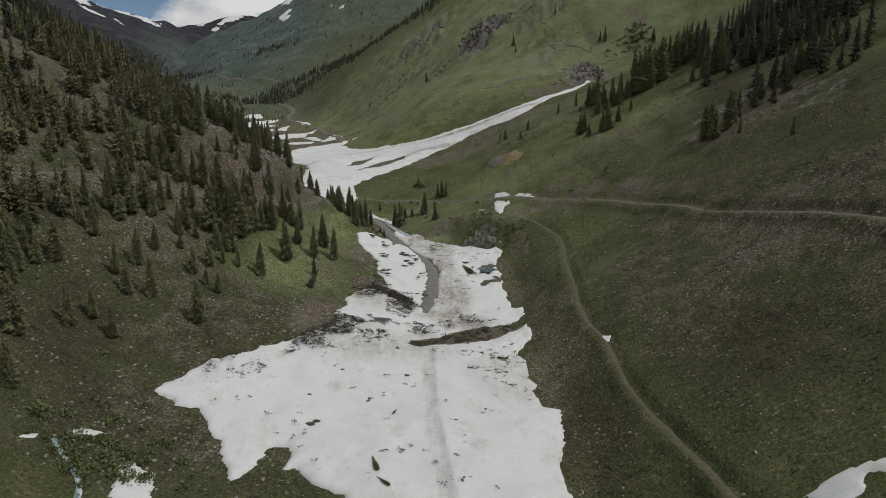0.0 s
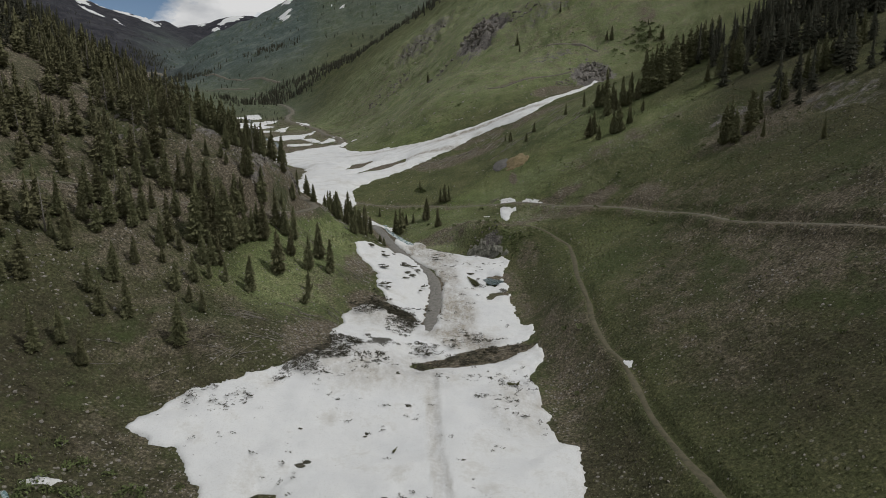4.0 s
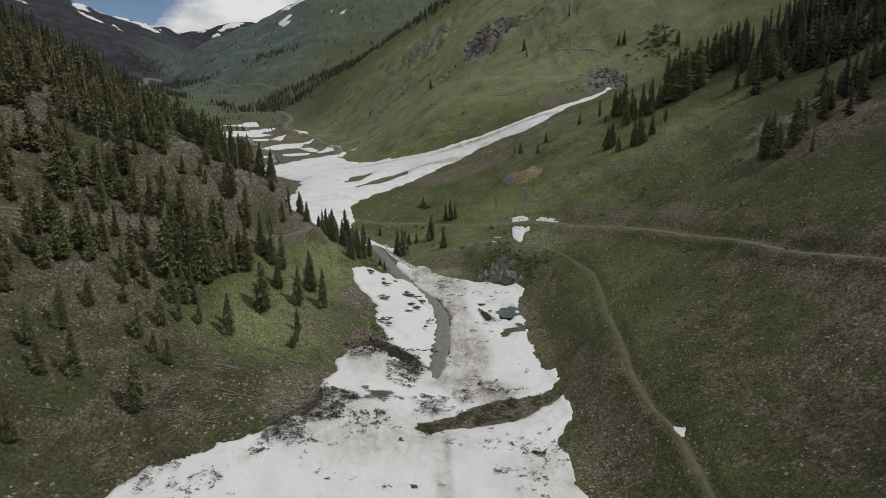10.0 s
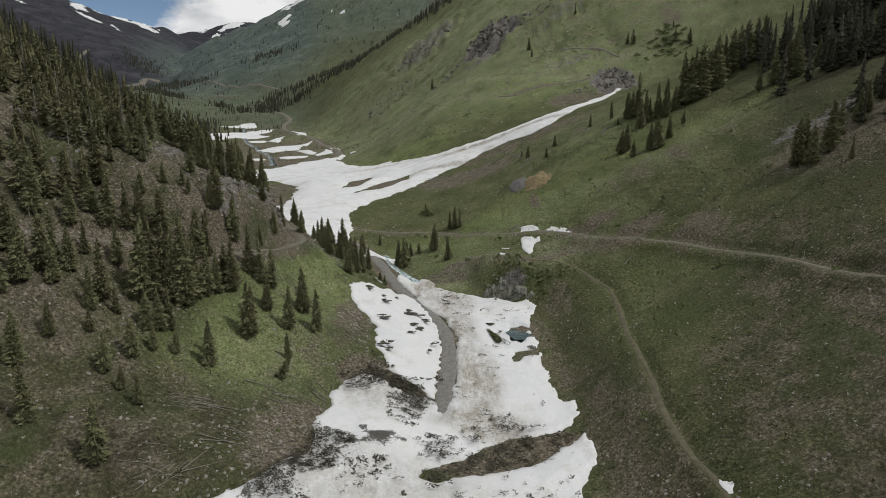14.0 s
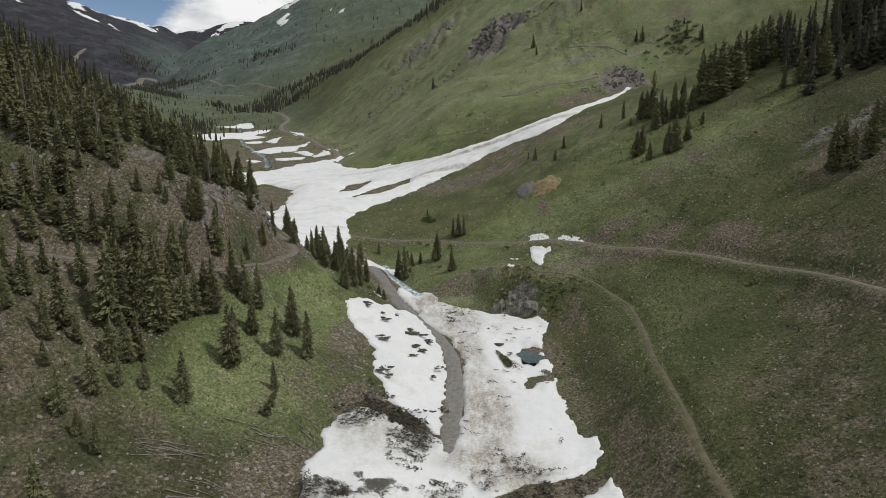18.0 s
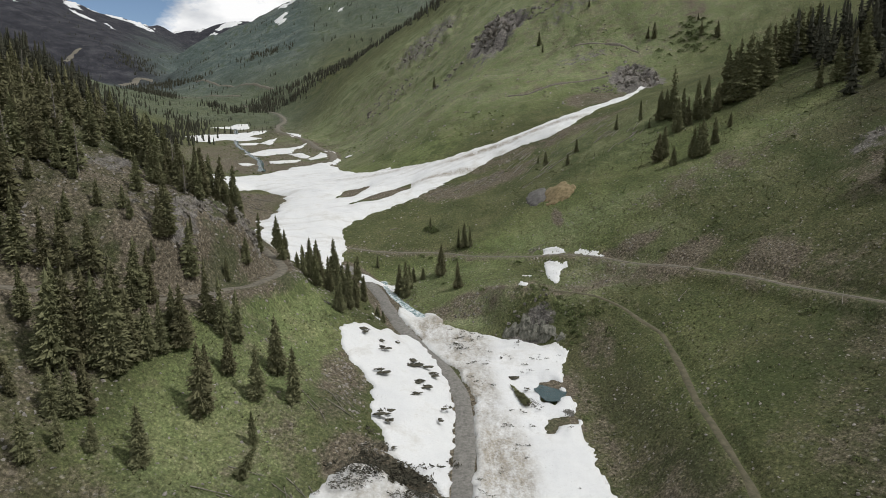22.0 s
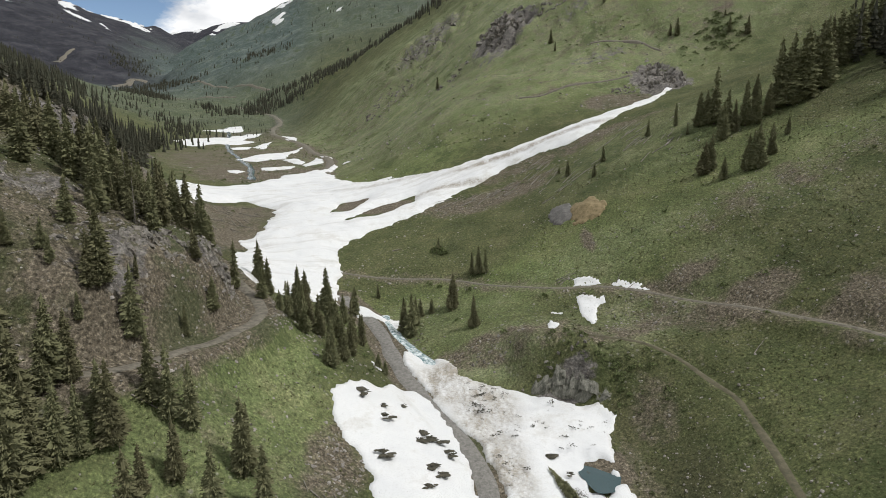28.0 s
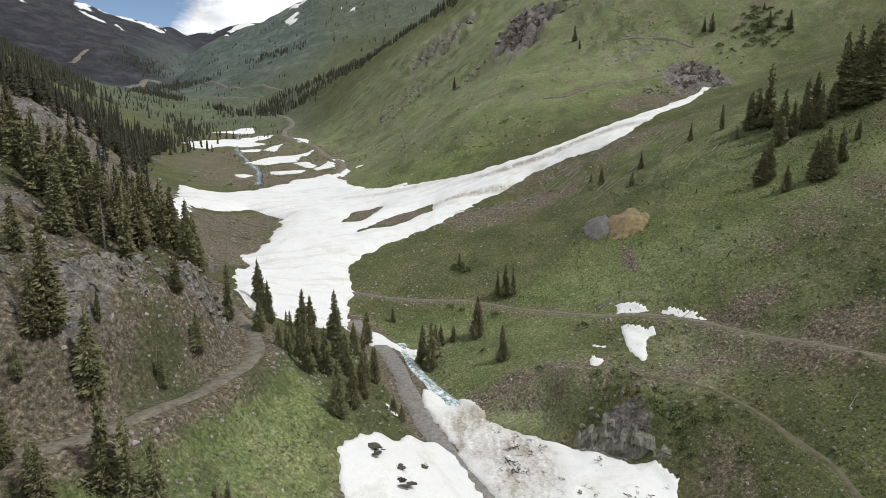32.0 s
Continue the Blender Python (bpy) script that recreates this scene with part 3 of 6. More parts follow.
def zones(x, y):
    rock, _ = rock_mask(x, y)
    bare, lush_sunlit = np.zeros(x.shape), np.full(x.shape, 0.14)
    for cx, cy, rx, ry, s in BARE:
        bare = np.maximum(bare, blob(x, y, cx, cy, rx, ry) * s)
    for cx, cy, rx, ry, s in LUSH_SUNLIT:
        lush_sunlit = np.maximum(lush_sunlit, blob(x, y, cx, cy, rx, ry) * s)
    for (pts, half, _), s in zip(BENCHES, (1.3, 0.5, 0.9, 0.25, 0.7)):
        lo, hi = pts.min(0) - 9, pts.max(0) + 9
        q = (x > lo[0]) & (x < hi[0]) & (y > lo[1]) & (y < hi[1])
        if q.any():
            d, _ = line_near(x[q], y[q], pts)
            bare[q] = np.maximum(bare[q], s * (1 - smoothstep(half + 0.6, half + 3.2, d)))
    high = smoothstep(120, 330, base_height(x, y)) * smoothstep(900, 1500, y)
    bare = np.maximum(bare, high * 0.75)
    dark = smoothstep(-700, -1000, x) * smoothstep(1200, 1500, y)
    bare = np.maximum(bare, dark * 0.55)
    pale = np.zeros(x.shape)
    for cx, cy, rx, ry, s in PALE_SUNLIT:
        pale = np.maximum(pale, blob(x, y, cx, cy, rx, ry) * s)
    return np.stack([rock, bare, lush_sunlit, pale], -1)


def heath_shade(x, y):
    """Heath with painted shade: brown, dwarf, on the lower slopes and under the woods."""
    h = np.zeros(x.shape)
    for cx, cy, rx, ry, s in HEATH_SHADE:
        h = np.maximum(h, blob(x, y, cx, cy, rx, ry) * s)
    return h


def alpine(x, y):
    """Tundra, scree and upland of the far mountains, dark and tinted haze-blue."""
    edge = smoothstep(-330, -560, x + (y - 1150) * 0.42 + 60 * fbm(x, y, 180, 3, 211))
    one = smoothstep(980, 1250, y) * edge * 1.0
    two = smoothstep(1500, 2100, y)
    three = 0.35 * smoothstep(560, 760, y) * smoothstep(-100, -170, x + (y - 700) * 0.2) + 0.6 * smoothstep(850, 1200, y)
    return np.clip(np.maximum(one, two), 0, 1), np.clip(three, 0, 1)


# ---- building helpers ----
def raw_mesh(name, verts, faces, material, smooth=False):
    """A mesh from vertices and faces; an array of faces with one number of sides goes in at once."""
    me = bpy.data.meshes.new(name)
    if isinstance(faces, np.ndarray):
        V, n, sides = np.asarray(verts, float), len(faces), faces.shape[1]
        me.vertices.add(len(V))
        me.vertices.foreach_set("co", V.ravel())
        me.loops.add(n * sides)
        me.loops.foreach_set("vertex_index", faces.ravel().astype(np.int32))
        me.polygons.add(n)
        me.polygons.foreach_set("loop_start", np.arange(n, dtype=np.int32) * sides)
        me.update(calc_edges=True)
        me.validate()
    else:
        me.from_pydata([tuple(map(float, v)) for v in verts], [], [tuple(map(int, f)) for f in faces])
    me.polygons.foreach_set("use_smooth", [smooth] * len(me.polygons))
    me.materials.append(material)
    me.update()
    return me


def empty(name, x, y, z, label, category, group=""):
    ob = new(name)
    ob.empty_display_size = 0.3
    ob.location = (x, y, z)
    return tagged(ob, label, category, group)


def part(name, mesh, parent, label=""):
    ob = new(name, mesh)
    ob.parent = parent
    return tagged(ob, label)


# ---- the ground: one sheet, finest where the camera looks ----
def build_ground():
    cx, cy = 0.0, -45.0
    az = [radians(a) for a in np.concatenate([np.arange(-180, -52, 4.0), np.arange(-52, 46, 0.2), np.arange(46, 180, 4.0)])]
    rr = [0.0]
    r = 25.0
    while r < 4850:
        rr.append(r)
        r *= 1.0068 if 110 < r < 420 else (1.011 if r < 1500 else 1.02)
    rr = np.array(rr[1:])
    A, R = np.meshgrid(np.array(az), rr)
    X, Y = cx + np.sin(A) * R, cy + np.cos(A) * R
    Z = height(X, Y)
    n, m = len(az), len(rr)
    verts = np.stack([X.ravel(), Y.ravel(), Z.ravel()], 1)
    i, j = np.meshgrid(np.arange(m - 1), np.arange(n), indexing="ij")
    a, b = i * n + j, i * n + (j + 1) % n
    quads = np.stack([a, b, b + n, a + n], -1).reshape(-1, 4)
    centre = len(verts)
    verts = np.vstack([verts, [cx, cy, float(height(np.array([cx]), np.array([cy]))[0])]])
    me = bpy.data.meshes.new("ground")
    nf = len(quads)
    fan = [(centre, (k + 1) % n, k) for k in range(n)]
    me.vertices.add(len(verts))
    me.vertices.foreach_set("co", verts.ravel())
    me.loops.add(nf * 4 + n * 3)
    me.loops.foreach_set("vertex_index", np.concatenate([quads[:, ::-1].ravel(), np.array(fan).ravel()]))
    me.polygons.add(nf + n)
    me.polygons.foreach_set("loop_start", np.concatenate([np.arange(nf) * 4, nf * 4 + np.arange(n) * 3]))
    me.update(calc_edges=True)
    me.validate()
    me.polygons.foreach_set("use_smooth", [True] * len(me.polygons))
    zn = zones(verts[:, 0], verts[:, 1])
    att = me.attributes.new("zone", "FLOAT_COLOR", "POINT")
    att.data.foreach_set("color", zn.ravel())
    high, hazy_fell = alpine(verts[:, 0], verts[:, 1])
    for name, values in (("alpine", high), ("hazy_fell", hazy_fell), ("heath_shade", heath_shade(verts[:, 0], verts[:, 1]))):
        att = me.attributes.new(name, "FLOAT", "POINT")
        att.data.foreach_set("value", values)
    me.materials.append(GROUND)
    tagged(new("ground", me), "steep alpine valley of green meadow, brown scree and grey rock", "ground", kind="structure")


build_ground()


# ---- snow ----
def inside(x, y, pts):
    p = np.asarray(pts, float)
    res = np.zeros(x.shape, bool)
    for (ax, ay), (bx, by) in zip(p, np.roll(p, -1, 0)):
        cond = (ay > y) != (by > y)
        res ^= cond & (x < (bx - ax) * (y - ay) / (by - ay + 1e-12) + ax)
    return res


def signed(x, y, pts):
    p = np.asarray(pts, float)
    d, _ = line_near(x, y, np.vstack([p, p[:1]]))
    return np.where(inside(x, y, pts), d, -d)


def snow_sheet(name, outline, label, step=0.8, thick=0.9, ragged=0.9, lip=1.6, holes=(), stains=(), material=None, kind="", rutted=None, speckle=0.0, litter=()):
    """A sheet of old snow draped on the ground, thick in the middle, thin and ragged at its edge."""
    p = np.asarray(outline, float)
    lo, hi = p.min(0) - 2 * step - 1, p.max(0) + 2 * step + 1
    gx, gy = np.arange(lo[0], hi[0], step), np.arange(lo[1], hi[1], step)
    X, Y = np.meshgrid(gx, gy)

    def field(x, y):
        s = signed(x, y, outline) + ragged * (0.7 * fbm(x, y, 4.5, 3, 61) + 0.35 * fbm(x, y, 1.3, 2, 63) + 0.35)
        for h in holes:
            s = np.minimum(s, -signed(x, y, h) + 0.45 * ragged * fbm(x, y, 2.2, 2, 67))
        if speckle:
            s = np.minimum(s, step * 9 * (speckle - fbm(x * 0.8, y * 0.6, step * 4.5, 3, 71)))
        return s

    S = field(X, Y)
    e = 0.1
    GX, GY = (field(X + e, Y) - S) / e, (field(X, Y + e) - S) / e
    G2 = np.maximum(GX ** 2 + GY ** 2, 0.25)
    out = S < 0
    pull = np.where(out, np.clip(-S, 0, 1.3 * step), 0) / G2
    X2, Y2 = X + GX * pull, Y + GY * pull
    rise = np.where(out, -0.35, thick * (0.34 * smoothstep(-0.2, lip, S) + 0.66 * smoothstep(0, 7, S)))
    Z = height(X2, Y2) + rise + np.where(out, 0, 0.12 * fbm(X2, Y2, 3.0, 3, 77) * smoothstep(0, 2, S))
    if rutted is not None:
        d, _ = line_near(X2, Y2, rutted)
        Z = Z - np.where(out, 0, 0.35 * (1 - smoothstep(0.4, 1.2, d)))
    keep = ~out
    need = keep[:-1, :-1] | keep[1:, :-1] | keep[:-1, 1:] | keep[1:, 1:]
    n = X.shape[1]
    i, j = np.nonzero(need)
    quads = np.stack([i * n + j, i * n + j + 1, (i + 1) * n + j + 1, (i + 1) * n + j], 1)
    used, inv = np.unique(quads, return_inverse=True)
    quads = inv.reshape(-1, 4)
    V = np.stack([X2.ravel()[used], Y2.ravel()[used], Z.ravel()[used]], 1)
    me = raw_mesh(name, V, quads, material or SNOW, True)
    st = np.zeros(len(V))
    for cx, cy, rx, ry, s in stains:
        st = np.maximum(st, s * blob(V[:, 0], V[:, 1], cx, cy, rx, ry))
    if rutted is not None:
        d, _ = line_near(V[:, 0], V[:, 1], rutted)
        st = np.maximum(st, 0.28 * (1 - smoothstep(0.5, 1.0, np.abs(d - 0.5))))
    att = me.attributes.new("stain", "FLOAT", "POINT")
    att.data.foreach_set("value", st)
    lt = np.zeros(len(V))
    for cx, cy, rx, ry, s in litter:
        lt = np.maximum(lt, s * blob(V[:, 0], V[:, 1], cx, cy, rx, ry))
    lt = lt * smoothstep(-0.5, 0.35, fbm(V[:, 0], V[:, 1], 4.0, 4, 83)) * 1.15
    att = me.attributes.new("litter", "FLOAT", "POINT")
    att.data.foreach_set("value", lt)
    ob = new(name, me)
    return tagged(ob, label, "snow", kind=kind)

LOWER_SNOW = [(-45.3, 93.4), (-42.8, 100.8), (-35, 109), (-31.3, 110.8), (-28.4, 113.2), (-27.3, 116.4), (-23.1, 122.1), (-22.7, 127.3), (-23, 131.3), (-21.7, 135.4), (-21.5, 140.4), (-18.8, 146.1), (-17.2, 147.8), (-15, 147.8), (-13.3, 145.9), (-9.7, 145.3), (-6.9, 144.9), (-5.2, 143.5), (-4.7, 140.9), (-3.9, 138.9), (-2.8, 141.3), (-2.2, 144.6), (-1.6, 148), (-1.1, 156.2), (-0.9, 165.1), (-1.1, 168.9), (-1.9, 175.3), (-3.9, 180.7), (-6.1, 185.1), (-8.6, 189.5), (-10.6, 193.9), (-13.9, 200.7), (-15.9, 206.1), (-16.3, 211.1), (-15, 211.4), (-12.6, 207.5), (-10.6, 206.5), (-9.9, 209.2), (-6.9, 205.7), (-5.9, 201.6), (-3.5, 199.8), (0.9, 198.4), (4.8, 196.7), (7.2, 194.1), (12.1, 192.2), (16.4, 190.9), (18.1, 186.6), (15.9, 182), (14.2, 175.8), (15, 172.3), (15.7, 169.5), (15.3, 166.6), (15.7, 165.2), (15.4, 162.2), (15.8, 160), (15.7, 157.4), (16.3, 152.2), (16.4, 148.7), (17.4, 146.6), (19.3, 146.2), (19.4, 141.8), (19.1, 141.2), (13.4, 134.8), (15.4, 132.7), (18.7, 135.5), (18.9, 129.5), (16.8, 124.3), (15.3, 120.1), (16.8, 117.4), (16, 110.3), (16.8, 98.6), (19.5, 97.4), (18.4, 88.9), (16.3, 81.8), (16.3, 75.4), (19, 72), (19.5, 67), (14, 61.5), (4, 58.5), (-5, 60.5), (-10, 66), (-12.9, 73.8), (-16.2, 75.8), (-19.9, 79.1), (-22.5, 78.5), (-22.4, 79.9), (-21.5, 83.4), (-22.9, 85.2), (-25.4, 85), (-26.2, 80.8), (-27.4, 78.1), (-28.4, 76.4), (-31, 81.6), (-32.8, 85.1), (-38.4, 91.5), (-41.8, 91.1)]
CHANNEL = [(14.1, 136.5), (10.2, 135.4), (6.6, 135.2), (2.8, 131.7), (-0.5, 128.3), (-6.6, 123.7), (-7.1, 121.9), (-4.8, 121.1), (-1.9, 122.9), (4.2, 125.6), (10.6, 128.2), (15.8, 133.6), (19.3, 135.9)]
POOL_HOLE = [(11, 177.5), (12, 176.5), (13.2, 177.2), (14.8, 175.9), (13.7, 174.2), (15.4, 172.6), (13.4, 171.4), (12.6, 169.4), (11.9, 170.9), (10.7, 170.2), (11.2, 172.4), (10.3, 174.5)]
# opening cut in the snow to draw the dark shade under a ledge
LEDGE_SHADE_HOLE = [(10.7, 165.5), (13.4, 166.1), (15.4, 166.3), (15.5, 164.4), (12.3, 163.6), (10.9, 161.5), (10, 161.8)]
snow_sheet("snow_field", LOWER_SNOW, "broad dirty-edged old snow filling the gully floor", step=0.5, thick=1.3, lip=1.0, holes=[CHANNEL, POOL_HOLE, LEDGE_SHADE_HOLE], stains=[(2.5, 152, 5, 16, 0.6), (3, 138, 9, 5, 0.7), (-14, 118, 18, 9, 0.3), (-14, 142, 8, 7, 0.4), (-2, 190, 6, 12, 0.55), (12, 108, 7, 10, 0.25), (0, 172, 4, 14, 0.5), (-8, 199, 6, 9, 0.6), (-3, 184, 5, 8, 0.5)], litter=[(-16, 129, 7, 5, 0.8), (-23, 122, 8, 6, 0.75), (-26, 112, 8, 7, 0.6), (-11, 136, 4, 4, 0.7), (-8, 131, 3.5, 5, 0.8), (-8.5, 147, 4, 5, 0.95), (-14, 149, 4, 3, 0.8), (-9, 124, 7, 3, 0.7), (-2, 126, 5, 3, 0.6), (2, 118, 4, 4, 0.5), (8, 128, 9, 3, 0.55), (4, 142, 8, 4, 0.35), (-18, 104, 14, 5, 0.4), (8.5, 169, 2.5, 2.5, 0.6), (14.5, 166, 2.2, 2.5, 0.8), (6, 160, 8, 12, 0.22)], rutted=[(1, 72), (-2, 95), (-3, 120)])
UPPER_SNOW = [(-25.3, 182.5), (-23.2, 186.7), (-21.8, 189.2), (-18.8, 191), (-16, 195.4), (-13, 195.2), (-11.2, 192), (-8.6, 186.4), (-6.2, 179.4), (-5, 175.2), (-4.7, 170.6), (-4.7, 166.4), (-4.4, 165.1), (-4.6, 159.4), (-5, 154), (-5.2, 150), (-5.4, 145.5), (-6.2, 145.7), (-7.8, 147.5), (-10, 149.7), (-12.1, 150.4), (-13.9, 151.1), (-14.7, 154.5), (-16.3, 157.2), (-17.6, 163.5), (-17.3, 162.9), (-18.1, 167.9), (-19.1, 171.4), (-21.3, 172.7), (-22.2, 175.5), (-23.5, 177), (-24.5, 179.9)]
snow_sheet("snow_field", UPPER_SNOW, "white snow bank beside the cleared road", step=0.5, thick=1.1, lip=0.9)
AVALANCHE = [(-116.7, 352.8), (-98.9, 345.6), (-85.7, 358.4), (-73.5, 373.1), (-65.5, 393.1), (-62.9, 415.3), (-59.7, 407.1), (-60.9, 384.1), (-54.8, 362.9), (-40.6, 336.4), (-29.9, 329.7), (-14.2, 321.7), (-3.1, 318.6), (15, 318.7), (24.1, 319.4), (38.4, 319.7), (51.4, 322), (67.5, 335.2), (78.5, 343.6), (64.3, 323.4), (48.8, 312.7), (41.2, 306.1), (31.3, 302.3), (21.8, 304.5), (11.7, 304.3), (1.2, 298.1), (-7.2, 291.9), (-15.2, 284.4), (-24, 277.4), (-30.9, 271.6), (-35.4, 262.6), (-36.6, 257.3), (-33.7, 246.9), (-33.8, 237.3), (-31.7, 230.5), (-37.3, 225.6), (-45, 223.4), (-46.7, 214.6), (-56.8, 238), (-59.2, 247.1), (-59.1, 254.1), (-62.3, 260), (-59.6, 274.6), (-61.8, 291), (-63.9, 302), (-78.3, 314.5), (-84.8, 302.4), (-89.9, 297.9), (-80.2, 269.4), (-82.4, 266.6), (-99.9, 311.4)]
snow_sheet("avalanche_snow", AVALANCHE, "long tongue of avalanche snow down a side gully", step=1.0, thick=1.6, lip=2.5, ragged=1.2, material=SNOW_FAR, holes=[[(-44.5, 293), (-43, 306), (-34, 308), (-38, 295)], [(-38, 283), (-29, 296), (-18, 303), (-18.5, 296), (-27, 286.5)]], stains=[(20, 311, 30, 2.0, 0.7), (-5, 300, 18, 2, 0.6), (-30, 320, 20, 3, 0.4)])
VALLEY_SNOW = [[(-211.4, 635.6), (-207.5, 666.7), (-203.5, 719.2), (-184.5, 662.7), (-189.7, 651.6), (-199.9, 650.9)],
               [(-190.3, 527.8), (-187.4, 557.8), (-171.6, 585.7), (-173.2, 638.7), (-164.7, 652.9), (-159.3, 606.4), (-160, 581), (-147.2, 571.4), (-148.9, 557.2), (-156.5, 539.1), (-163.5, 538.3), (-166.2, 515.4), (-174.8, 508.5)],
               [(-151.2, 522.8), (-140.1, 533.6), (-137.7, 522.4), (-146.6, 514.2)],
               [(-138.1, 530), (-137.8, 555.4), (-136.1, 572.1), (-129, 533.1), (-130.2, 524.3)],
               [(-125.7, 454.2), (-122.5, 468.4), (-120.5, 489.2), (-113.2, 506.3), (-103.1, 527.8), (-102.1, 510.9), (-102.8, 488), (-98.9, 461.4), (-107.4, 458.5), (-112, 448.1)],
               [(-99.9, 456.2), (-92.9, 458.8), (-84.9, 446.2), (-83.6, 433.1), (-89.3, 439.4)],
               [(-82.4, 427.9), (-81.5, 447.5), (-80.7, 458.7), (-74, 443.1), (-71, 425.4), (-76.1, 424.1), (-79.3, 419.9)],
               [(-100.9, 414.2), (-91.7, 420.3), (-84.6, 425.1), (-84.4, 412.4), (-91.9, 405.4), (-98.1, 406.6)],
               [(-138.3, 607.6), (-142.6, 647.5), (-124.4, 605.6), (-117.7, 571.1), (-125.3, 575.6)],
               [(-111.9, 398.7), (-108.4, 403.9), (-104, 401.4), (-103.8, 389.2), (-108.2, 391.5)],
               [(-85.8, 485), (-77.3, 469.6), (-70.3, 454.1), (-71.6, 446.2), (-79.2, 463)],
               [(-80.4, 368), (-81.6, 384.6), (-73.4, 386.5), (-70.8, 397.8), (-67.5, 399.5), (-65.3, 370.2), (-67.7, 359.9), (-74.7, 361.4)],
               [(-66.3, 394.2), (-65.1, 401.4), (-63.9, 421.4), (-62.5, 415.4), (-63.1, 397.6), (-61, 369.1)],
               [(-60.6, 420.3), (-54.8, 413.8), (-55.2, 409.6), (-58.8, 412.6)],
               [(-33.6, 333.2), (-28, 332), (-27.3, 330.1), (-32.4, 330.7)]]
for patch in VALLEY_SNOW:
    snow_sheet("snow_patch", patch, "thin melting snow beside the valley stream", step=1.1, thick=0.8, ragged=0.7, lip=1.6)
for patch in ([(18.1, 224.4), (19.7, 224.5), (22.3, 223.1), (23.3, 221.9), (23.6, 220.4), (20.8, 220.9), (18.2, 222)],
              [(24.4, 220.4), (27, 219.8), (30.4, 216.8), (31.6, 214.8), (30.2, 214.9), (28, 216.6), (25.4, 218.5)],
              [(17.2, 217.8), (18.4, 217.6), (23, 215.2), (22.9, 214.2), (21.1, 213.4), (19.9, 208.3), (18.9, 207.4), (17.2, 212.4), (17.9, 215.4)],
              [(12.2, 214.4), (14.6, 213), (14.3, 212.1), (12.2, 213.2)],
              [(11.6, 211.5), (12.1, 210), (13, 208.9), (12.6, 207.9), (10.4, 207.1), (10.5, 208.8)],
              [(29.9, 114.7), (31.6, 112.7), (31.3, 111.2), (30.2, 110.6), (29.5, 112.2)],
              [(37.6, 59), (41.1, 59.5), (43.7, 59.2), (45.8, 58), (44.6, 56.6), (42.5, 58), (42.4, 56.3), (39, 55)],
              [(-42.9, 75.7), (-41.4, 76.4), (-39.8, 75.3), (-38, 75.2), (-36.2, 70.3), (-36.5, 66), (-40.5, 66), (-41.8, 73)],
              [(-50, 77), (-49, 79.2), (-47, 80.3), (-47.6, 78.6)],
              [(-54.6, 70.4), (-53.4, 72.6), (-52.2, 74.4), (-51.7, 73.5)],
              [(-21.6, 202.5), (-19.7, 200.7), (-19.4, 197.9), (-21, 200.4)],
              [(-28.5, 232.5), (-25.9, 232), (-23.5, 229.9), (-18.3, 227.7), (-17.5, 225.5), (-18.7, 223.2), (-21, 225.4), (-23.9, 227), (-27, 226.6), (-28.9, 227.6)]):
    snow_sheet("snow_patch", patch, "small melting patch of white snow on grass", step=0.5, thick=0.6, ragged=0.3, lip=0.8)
for patch in ([(-1030, 1885), (-1055, 1976), (-958, 1827), (-908, 1784), (-864, 1691), (-922, 1768), (-960, 1789)],
              [(-1030, 1990), (-962, 2039), (-916, 1979), (-947, 1972), (-1008, 1990)],
              [(-931, 2017), (-921, 2059), (-871, 2062), (-863, 2000), (-891, 1973)],
              [(-991, 1571), (-986, 1596), (-960, 1560)],
              [(-880, 1800), (-846, 1761), (-839, 1731)],
              [(-1439, 3480), (-1372, 3490), (-1331, 3440), (-1400, 3390)],
              [(-1289, 3486), (-1236, 3489), (-1220, 3376)],
              [(-1135, 3364), (-1094, 3340), (-1040, 3470), (-1110, 3470)],
              [(-1150, 3290), (-1115, 3260), (-1080, 3380), (-1100, 3390)],
              [(-1180, 3100), (-1140, 3060), (-1120, 3130)],
              [(-360, 1640), (-325, 1640), (-347, 1610)],
              [(-403, 1640), (-375, 1638), (-376, 1608)],
              [(-410, 1612), (-394, 1612), (-394, 1590)],
              [(-338, 1392), (-326, 1403), (-324, 1374)],
              [(-214, 1366), (-199, 1378), (-197, 1320)],
              [(-242, 1363), (-228, 1366), (-229, 1348)],
              [(-60, 1010), (-40, 1000), (-48, 980)]):
    snow_sheet("snow_patch", patch, "white snow lying on a far mountain crest", step=5.0, thick=3.0, ragged=9.0, lip=8.0, speckle=0.22, kind="stuff")

